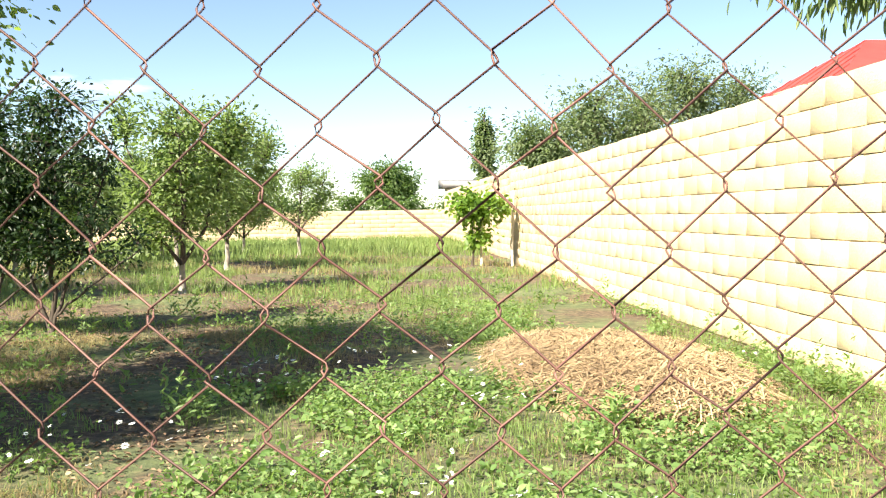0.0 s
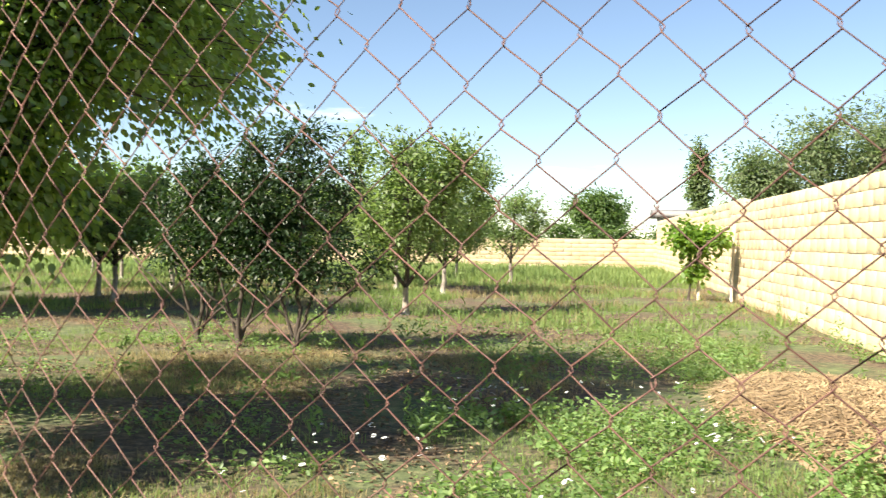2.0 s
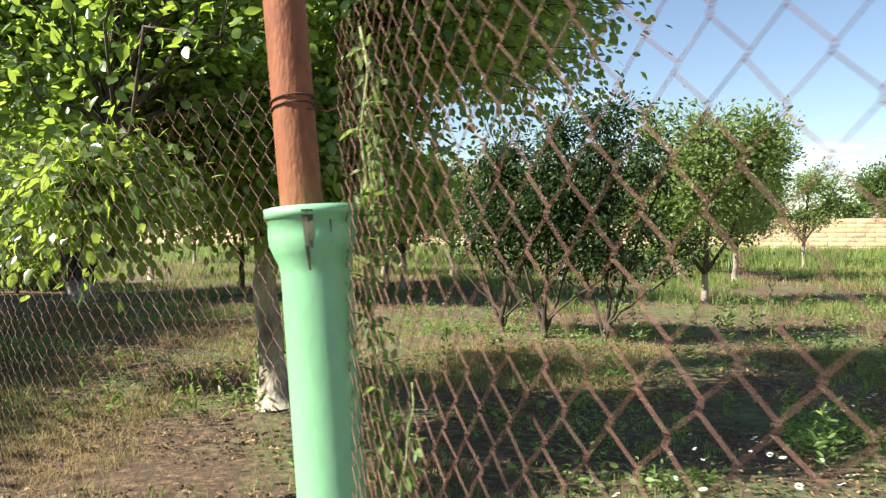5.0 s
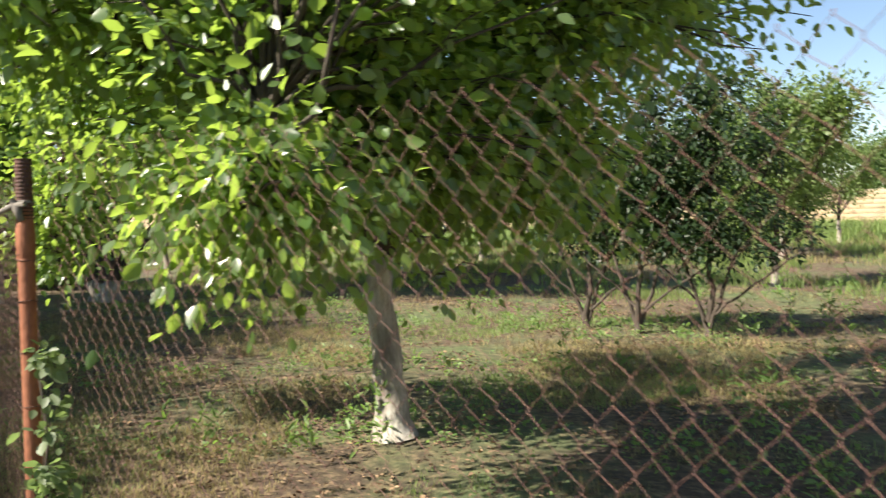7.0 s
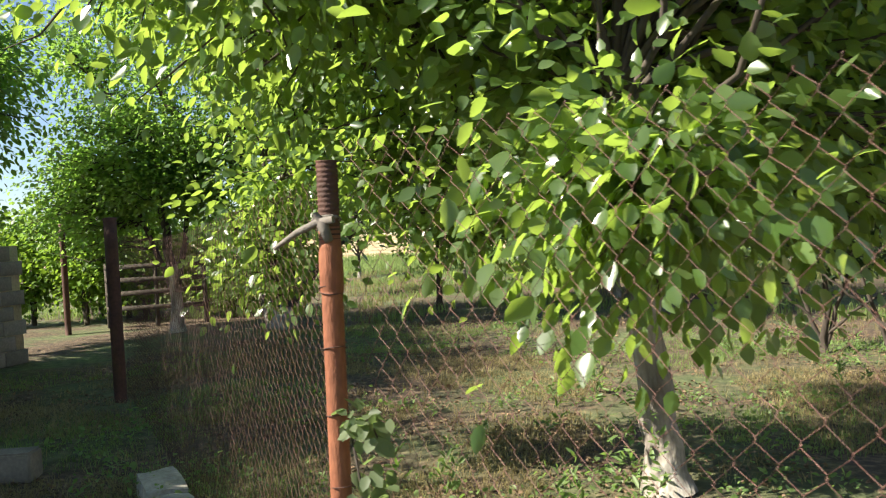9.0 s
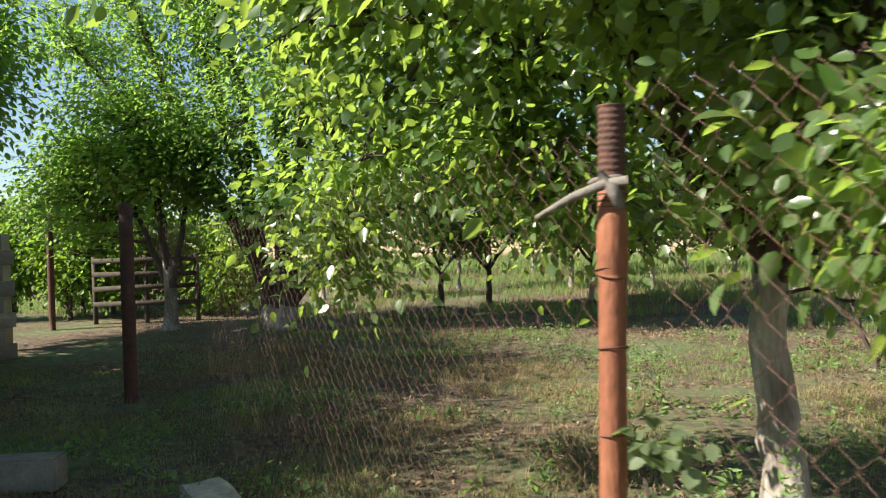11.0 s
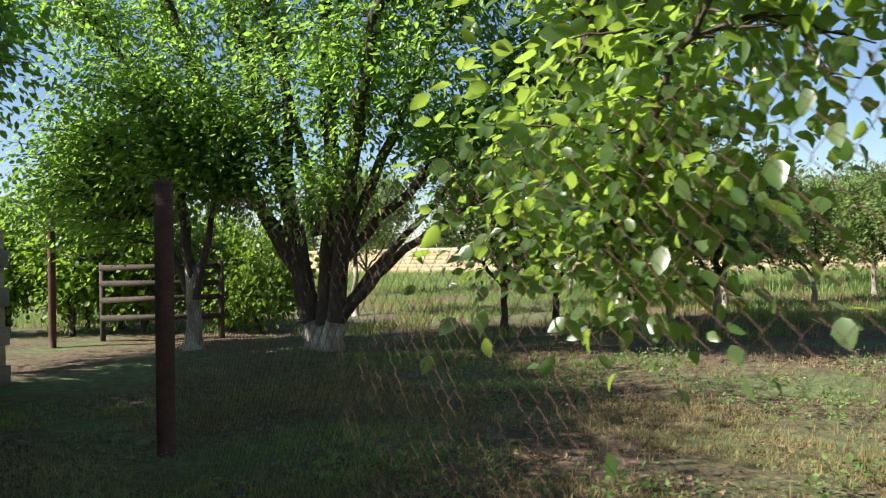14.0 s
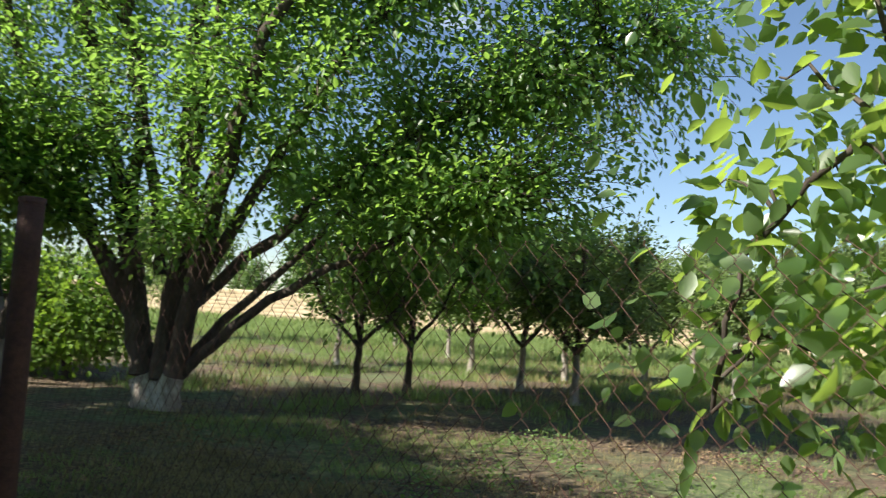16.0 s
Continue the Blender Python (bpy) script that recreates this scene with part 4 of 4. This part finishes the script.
# trees over the walls
tree("oleaster_tree", (6.6, 25.5, 0), [([(0, 0, 0), (0, 0, 1.5), (0.3, 0, 3.0), (0.6, 0, 4.6)], 0.15), ([(0, 0, 1.5), (-0.8, -0.3, 2.6), (-1.6, -0.5, 3.4)], 0.08), ([(0, 0, 1.6), (1.2, 0, 3.0), (2.2, 0.2, 4.0)], 0.08)],
     [((0.0, 0, 3.5), (2.2, 1.6, 1.35), 5), ((-1.6, -0.6, 2.9), (1.0, 0.9, 0.9), 2), ((1.4, 0, 4.2), (1.6, 1.2, 1.1), 2)], L_GREY, "grey-green oleaster tree behind the limestone wall", 330, 42, leaf=0.14, seed=91, clump_r=0.3, width=0.45)
tree("oleaster_tree", (10.6, 28.0, 0), [([(0, 0, 0), (0, 0, 2.0), (0.3, 0, 3.5), (0.3, 0, 5.6)], 0.16), ([(0, 0, 1.8), (-1.0, -0.3, 3.2), (-1.6, -0.5, 4.4)], 0.08), ([(0, 0, 2.0), (1.2, 0, 3.6), (2.0, 0.2, 4.8)], 0.08)],
     [((0.0, 0, 4.6), (2.4, 1.6, 1.6), 5), ((1.6, 0, 5.0), (1.5, 1.2, 1.1), 2)], L_GREY, "grey-green oleaster tree behind the limestone wall", 260, 42, leaf=0.15, seed=92, clump_r=0.32, width=0.4)
tree("willow_tree", (5.9, 7.6, 0), [([(0, 0, 0), (0.0, 0, 1.5), (0, 0, 3.0), (0.2, 0, 4.6)], 0.12), ([(0, 0, 2.2), (-0.6, -0.2, 3.4), (-1.2, -0.3, 3.9), (-1.5, -0.3, 3.7)], 0.05)],
     [((0.2, 0, 4.3), (1.4, 1.3, 1.0), 5), ((-1.25, -0.25, 3.55), (0.42, 0.4, 0.45), 1.3)], L_FRUIT, "willow-leaved tree drooping over the limestone wall", 120, 40, leaf=0.19, seed=93, clump_r=0.16, width=0.17, droop=1.3)
tree("poplar_tree", (9.3, 69.0, 0), [([(0, 0, 0), (0, 0, 4), (0, 0, 9.0)], 0.2)], [((0, 0, 5.4), (0.65, 0.65, 3.9), 1)], L_GREY, "slender far poplar tree", 180, 30, leaf=0.35, seed=94, clump_r=0.3)
tree("round_tree", (1.9, 75.0, 0), [([(0, 0, 0), (0, 0, 2), (0, 0, 4.6)], 0.3), ([(0, 0, 1.6), (1.5, 0, 3.6)], 0.12), ([(0, 0, 1.6), (-1.5, 0, 3.6)], 0.12)], [((0, 0, 3.9), (2.7, 2.0, 2.0), 1)], L_FAR, "round dark-green far tree beyond the field wall", 260, 36, leaf=0.30, seed=95, clump_r=0.4)
rng = np.random.default_rng(96)
for k in range(34):
    x = -62 + k * 2.1 + rng.uniform(-0.5, 0.5)
    h = rng.uniform(1.9, 2.7) if x > -9 else rng.uniform(2.2, 5.5)
    yk = 54 + rng.uniform(-1.5, 4)
    tree("hedge_bush", (x, yk, 0), [([(0, 0, 0), (0.1, 0, h * 0.8)], 0.08)], [((0, 0, h * 0.55), (1.5, 1.0, h * 0.5), 1)], L_FAR, "dark green far hedge bush behind the field wall", 55, 30, leaf=0.26, seed=100 + k, clump_r=0.3, category="bush", group="far hedge", sides=5)

# creeper hanging over the end of the old wall
tree("wall_creeper", (A_[0] - 0.5, A_[1] - 0.9, 0), [([(0, 0, 0), (0.1, 0.1, 1.2), (0.2, 0.3, 1.95)], 0.03), ([(0, 0, 1.0), (-0.2, -0.4, 1.8)], 0.02)], [((0.2, 0.2, 1.95), (0.5, 0.9, 0.25), 3), ((0.1, -0.8, 1.95), (0.5, 0.9, 0.3), 3)], L_ELM, "dark creeper hanging over the old stone wall", 90, 34, leaf=0.09, seed=131, clump_r=0.14, category="creeper", width=0.8)

# leafy bushes behind the rail gate
for k, (x, y, h) in enumerate(((-21.05, 9.64, 2.2), (-19.80, 11.08, 2.5), (-18.65, 12.52, 2.3), (-17.28, 13.37, 2.0), (-22.51, 8.58, 2.6), (-15.66, 12.83, 1.6), (-18.41, 11.33, 2.9), (-19.55, 12.49, 3.0), (-17.53, 12.06, 2.5), (-20.67, 13.05, 3.0))):
    tree("leafy_bush", (x, y, 0), [([(0, 0, 0), (0.1, 0, h * 0.5), (0.0, 0.1, h * 0.9)], 0.04), ([(0, 0, 0), (0.4, 0, h * 0.7)], 0.03), ([(0, 0, 0), (-0.4, 0, h * 0.7)], 0.03)], [((0, 0, h * 0.55), (1.0, 0.8, h * 0.5), 1)], L_VINE, "sunlit leafy bush behind the rail gate", 130, 36, leaf=0.10, seed=140 + k, clump_r=0.2, category="bush", group="gate bushes", width=0.8)

# vine on a pole frame at the wall
arbor = empty("vine_frame", (3.0, 20.3, 0), "bleached pole frame leaning at the limestone wall", "frame")
for a, b, r in (((0.0, 0, 0), (0.05, 0, 1.75), 0.035), ((0.75, 0.1, 0), (0.8, 0.1, 1.8), 0.035), ((-0.65, 0, 1.55), (0.85, 0.1, 1.62), 0.025), ((0.35, 0.05, 0.95), (0.8, 0.1, 1.7), 0.022)):
    part("pole", np_mesh("pole", *tube(wiggle(a, b, 5, 0.01, rng), r, 8), M_PALE_WOOD, True), arbor)
tree("grape_vine", (2.75, 20.2, 0), [([(0, 0, 0), (0.1, 0, 0.6), (0.0, 0, 1.4)], 0.03), ([(0.1, 0, 0.8), (0.5, 0, 1.5)], 0.02)], [((0.1, 0, 1.45), (0.85, 0.6, 0.38), 4), ((0.1, 0, 0.75), (0.3, 0.3, 0.4), 0.7)], L_VINE, "bright green grape vine on a pole frame", 62, 30, leaf=0.12, seed=97, clump_r=0.14, width=0.9, category="vine")

# tall weed climbing beside the first post; creeper at the second
tree("climbing_weed", (P1[0] + 0.12, P1[1] + 0.03, 0), [([(0, 0, 0), (0.02, 0.01, 0.6), (0.0, 0.0, 1.2), (-0.035, 0.02, 1.72)], 0.005), ([(0.01, 0.0, 0.5), (0.07, -0.02, 0.75), (0.09, 0.0, 1.0)], 0.003)], [((0.0, 0.01, 0.95), (0.035, 0.03, 0.85), 3), ((0.07, 0.0, 0.6), (0.06, 0.04, 0.35), 1.4)], L_WEED, "tall thin weed stalk climbing beside the pipe post", 95, 9, leaf=0.034, seed=98, clump_r=0.013, category="weed", width=0.42, twig_r=0.001, bark=M_STEM)
tree("creeper", (P2[0] + 0.09, P2[1] - 0.03, 0), [([(0, 0, 0), (-0.01, 0.01, 0.4), (-0.03, 0.0, 0.95)], 0.005)], [((0.01, 0.0, 0.5), (0.045, 0.04, 0.5), 1)], L_GREY, "pale creeper growing up the second pipe post", 26, 12, leaf=0.045, seed=99, clump_r=0.03, category="weed", width=0.8, twig_r=0.001)


# ---- grass, weeds, straw, flowers ----
def patch(x, y, scale=0.55, off=0.0):
    return noise.noise(Vector((x * scale + off, y * scale, 3.7)))


def blades(rng, X, Y, n_per, h, w, spread, lean=0.45):
    """Bent grass blades, two quads each, in tufts at X, Y."""
    n = len(X) * n_per
    bx = np.repeat(X, n_per) + rng.normal(size=n) * spread
    by = np.repeat(Y, n_per) + rng.normal(size=n) * spread
    bz = 0.035 * np.sin(1.3 * bx + 0.4 * by) * np.sin(0.9 * by - 0.5 * bx) + 0.02 * np.sin(3.1 * bx + 1.0) * np.sin(2.7 * by) - 0.01
    hh = np.repeat(h, n_per) * rng.uniform(0.45, 1.25, n)
    a = rng.uniform(0, 2 * np.pi, n)
    le = np.abs(rng.normal(size=n)) * lean
    dx, dy = np.cos(a), np.sin(a)
    sx, sy = -dy, dx
    ww = w * rng.uniform(0.7, 1.4, n)
    V = np.zeros((n, 6, 3))
    for k, (f, wf, lf) in enumerate(((0, 1, 0), (0.55, 0.8, 0.3), (1.0, 0.12, 1.0))):
        cx, cy = bx + dx * hh * le * lf, by + dy * hh * le * lf
        cz = bz + hh * f * (1 - 0.25 * le * f)
        V[:, 2 * k] = np.stack([cx - sx * ww * wf, cy - sy * ww * wf, cz], -1)
        V[:, 2 * k + 1] = np.stack([cx + sx * ww * wf, cy + sy * ww * wf, cz], -1)
    kk = np.arange(n)[:, None] * 6
    return V.reshape(-1, 3), np.concatenate([kk + np.array([0, 1, 3, 2]), kk + np.array([2, 3, 5, 4])], 0)


def scatter(rng, n, x0, x1, y0, y1, keep):
    X, Y = rng.uniform(x0, x1, n), rng.uniform(y0, y1, n)
    m = np.array([keep(a, b) for a, b in zip(X, Y)])
    return X[m], Y[m]


def on_straw(x, y):
    return ((x - 2.3) / 0.85) ** 2 + ((y - 6.2) / 1.8) ** 2 < 1.0 or ((x - 2.9) / 0.6) ** 2 + ((y - 9.4) / 1.5) ** 2 < 1.0


def lush(x, y):
    return (y < 6.0 and x > -0.7 + 0.25 * math.sin(y * 2)) or x > 0.9 + 0.3 * math.sin(y)


def inside(x, y):
    return x < 3.85


rng = np.random.default_rng(200)
fresh, dry = Soup(), Soup()
# near lawn: lush by the wall, thin in the shade
X, Y = scatter(rng, 26000, -13, 3.85, 0.4, 13, lambda x, y: inside(x, y) and not on_straw(x, y) and patch(x, y) < (0.2 if lush(x, y) else -0.10) + rng.uniform(-0.1, 0.1))
fresh.add(*blades(rng, X, Y, 8, np.full(len(X), 0.06) + np.where(X > -1.5, 0.02, 0), 0.0030, 0.04, 0.7))
X, Y = scatter(rng, 13000, -24, 3.85, 12, 27, lambda x, y: inside(x, y) and patch(x, y) < 0.06 + rng.uniform(-0.1, 0.1))
fresh.add(*blades(rng, X, Y, 6, np.full(len(X), 0.17), 0.006, 0.07))
X, Y = scatter(rng, 12000, -45, 4, 26, 44.8, lambda x, y: True)
fresh.add(*blades(rng, X, Y, 5, np.full(len(X), 0.32), 0.013, 0.14))
X, Y = scatter(rng, 5000, -14, 3, -3, 3, lambda x, y: patch(x, y, off=9) < 0.1)
fresh.add(*blades(rng, X, Y, 6, np.full(len(X), 0.07), 0.003, 0.035))
tagged(new("grass", fresh.mesh("grass", L_GRASS)), "fresh green garden grass in uneven tufts", "grass", kind="stuff")
X, Y = scatter(rng, 9500, -13, 3.85, 0.6, 14, lambda x, y: not on_straw(x, y) and patch(x, y, 0.8, 5) > -0.05)
dry.add(*blades(rng, X, Y, 5, np.full(len(X), 0.08), 0.0028, 0.04, 0.9))
X, Y = scatter(rng, 5000, -24, 3.85, 13, 30, lambda x, y: patch(x, y, 0.35, 5) > 0.02)
dry.add(*blades(rng, X, Y, 5, np.full(len(X), 0.19), 0.006, 0.08, 0.6))
X, Y = scatter(rng, 22000, -11, 0.2, 2.4, 9, lambda x, y: patch(x, y, 0.85, 5) > 0.12 + rng.uniform(-0.05, 0.05))
dry.add(*blades(rng, X, Y, 6, np.full(len(X), 0.06), 0.0030, 0.05, 1.4))
tagged(new("dry_grass", dry.mesh("dry_grass", L_DRY)), "bleached dry grass tufts among the green", "grass", kind="stuff")

# leafy weeds
weeds = Soup()
X, Y = scatter(rng, 5200, -9, 3.8, 0.7, 12, lambda x, y: not on_straw(x, y) and (patch(x, y, 0.7, 2) > (-0.05 if lush(x, y) else 0.2)))
X2, Y2 = scatter(rng, 13000, -2.0, 3.8, 0.6, 10, lambda x, y: not on_straw(x, y) and lush(x, y) and patch(x, y, 1.1, 6) > -0.12)
X, Y = np.concatenate([X, X2]), np.concatenate([Y, Y2])
n = len(X)
k = 9
px = np.repeat(X, k) + rng.normal(size=n * k) * 0.05
py = np.repeat(Y, k) + rng.normal(size=n * k) * 0.05
pz = np.abs(rng.normal(size=n * k)) * 0.06 + 0.015
D = np.stack([rng.normal(size=n * k), rng.normal(size=n * k), rng.uniform(-0.1, 0.9, n * k)], -1)
weeds.add(*leaf_soup(np.stack([px, py, pz], -1), D, rng.uniform(0.016, 0.05, n * k) * np.repeat(rng.uniform(0.6, 1.3, n), k), rng, 0.6))
tagged(new("weeds", weeds.mesh("weeds", L_WEED)), "low broad-leaved weeds in the grass", "weeds", kind="stuff")

# tall weeds standing in the lawn
tall = Soup()
X, Y = scatter(rng, 240, -6, 3.7, 4, 16, lambda x, y: not on_straw(x, y))
for x, y in zip(X, Y):
    h = rng.uniform(0.18, 0.5)
    m = int(h * 60)
    z = rng.uniform(0.05, h, m)
    P = np.stack([x + rng.normal(size=m) * 0.02, y + rng.normal(size=m) * 0.02, z], -1)
    tall.add(*leaf_soup(P, np.stack([rng.normal(size=m), rng.normal(size=m), rng.uniform(0.2, 1.2, m)], -1), rng.uniform(0.05, 0.11, m) * (1.1 - z / h * 0.6), rng, 0.3))
tagged(new("tall_weeds", tall.mesh("tall_weeds", L_WEED)), "tall leafy weeds standing in the lawn", "weeds", kind="stuff")

# fallen leaves under the trees
n = 36000
X, Y = rng.uniform(-12, -0.3, n), rng.uniform(0.8, 12, n)
m = np.array([patch(a, b, 0.55) > -0.05 and patch(a, b, 1.7, 4) > 0.0 for a, b in zip(X, Y)])
X, Y = X[m], Y[m]
n = len(X)
Z = 0.035 * np.sin(1.3 * X + 0.4 * Y) * np.sin(0.9 * Y - 0.5 * X) + 0.02 * np.sin(3.1 * X + 1.0) * np.sin(2.7 * Y) + rng.uniform(0.004, 0.03, n)
V, F = leaf_soup(np.stack([X, Y, Z], -1), np.stack([rng.normal(size=n), rng.normal(size=n), rng.normal(size=n) * 0.2], -1), rng.uniform(0.018, 0.042, n), rng, 0.55, 0.35)
tagged(new("leaf_litter", np_mesh("leaf_litter", V, F, M_LITTER)), "brown fallen leaves on the shaded soil", "leaves", kind="stuff")

# straw heap: a low mound under thousands of stalks
bm = bmesh.new()
bmesh.ops.create_grid(bm, x_segments=24, y_segments=24, size=1.0)
for v in bm.verts:
    r = math.hypot(v.co.x, v.co.y)
    v.co = Vector((v.co.x * 1.0, v.co.y * 2.0, max(-0.05, 0.07 * (1 - r * r) + 0.06 * noise.noise(v.co * 3.3))))
me = bpy.data.meshes.new("mound")
bm.to_mesh(me)
bm.free()
me.materials.append(M_LITTER)
heap = empty("straw_heap", (2.3, 6.2, 0.0), "flat heap of dry brown straw on the grass", "straw")
part("mound", me, heap)
n = 16000
r, a = np.sqrt(rng.uniform(0, 1.15, n)), rng.uniform(0, 2 * np.pi, n)
px, py = r * np.cos(a) * 0.92, r * np.sin(a) * 1.8
pz = 0.08 * np.maximum(0, 1 - r * r) + rng.uniform(0.0, 0.09, n)
straw = Soup()
an = rng.normal(size=n) * 1.0 + 0.5 + px
ln = rng.uniform(0.08, 0.36, n)
tz = rng.normal(size=n) * 0.12
D = np.stack([np.cos(an), np.sin(an), tz], -1)
Sd = np.stack([-np.sin(an), np.cos(an), np.zeros(n)], -1) * 0.0042
P = np.stack([px, py, pz], -1)
mid = P + np.array([0, 0, 1.0]) * (ln * 0.12)[:, None]
V = np.stack([P - D * ln[:, None] / 2 - Sd, P - D * ln[:, None] / 2 + Sd, mid + Sd, mid - Sd, P + D * ln[:, None] / 2 + Sd, P + D * ln[:, None] / 2 - Sd], 1).reshape(-1, 3)
kk = np.arange(n)[:, None] * 6
stalks = part("straw", np_mesh("stalks", V, np.concatenate([kk + np.array([0, 1, 2, 3]), kk + np.array([3, 2, 4, 5])], 0), M_STRAW), heap)
tagged(stalks, kind="stuff")

# daisies
X, Y = scatter(rng, 420, -1.5, 3.6, 1.2, 6.5, lambda x, y: not on_straw(x, y) and patch(x, y, 0.9, 7) > 0.0)
fl = Soup()
for x, y in zip(X, Y):
    h = rng.uniform(0.12, 0.22)
    r = rng.uniform(0.010, 0.020)
    tilt = rng.normal(size=2) * 0.35
    c = np.array([x, y, h])
    for q in range(0, 10):
        a0 = q * 2 * np.pi / 10
        d = np.array([math.cos(a0), math.sin(a0), 0])
        d[2] = -(d[0] * tilt[0] + d[1] * tilt[1])
        s = np.array([-d[1], d[0], 0]) * r * 0.3
        fl.add([c + d * r * 0.2, c + d * r * 0.8 - s, c + d * r * 1.15, c + d * r * 0.8 + s], [(0, 1, 2, 3)])
tagged(new("daisies", fl.mesh("daisies", M_PETAL)), "small white daisies scattered in the grass", "flowers", kind="stuff")

# ---- pieces of the walls ----
for k, x, y, z, rz, ry in near_blocks:
    ob = part("limestone_block", BLOCK_ME[k], wall_right)
    ob.matrix_basis = pose(x, y, z, 0, ry, -90 + rz)
for k, m in old_blocks:
    ob = part("stone_block", WBM[k], sw)
    ob.matrix_basis = m
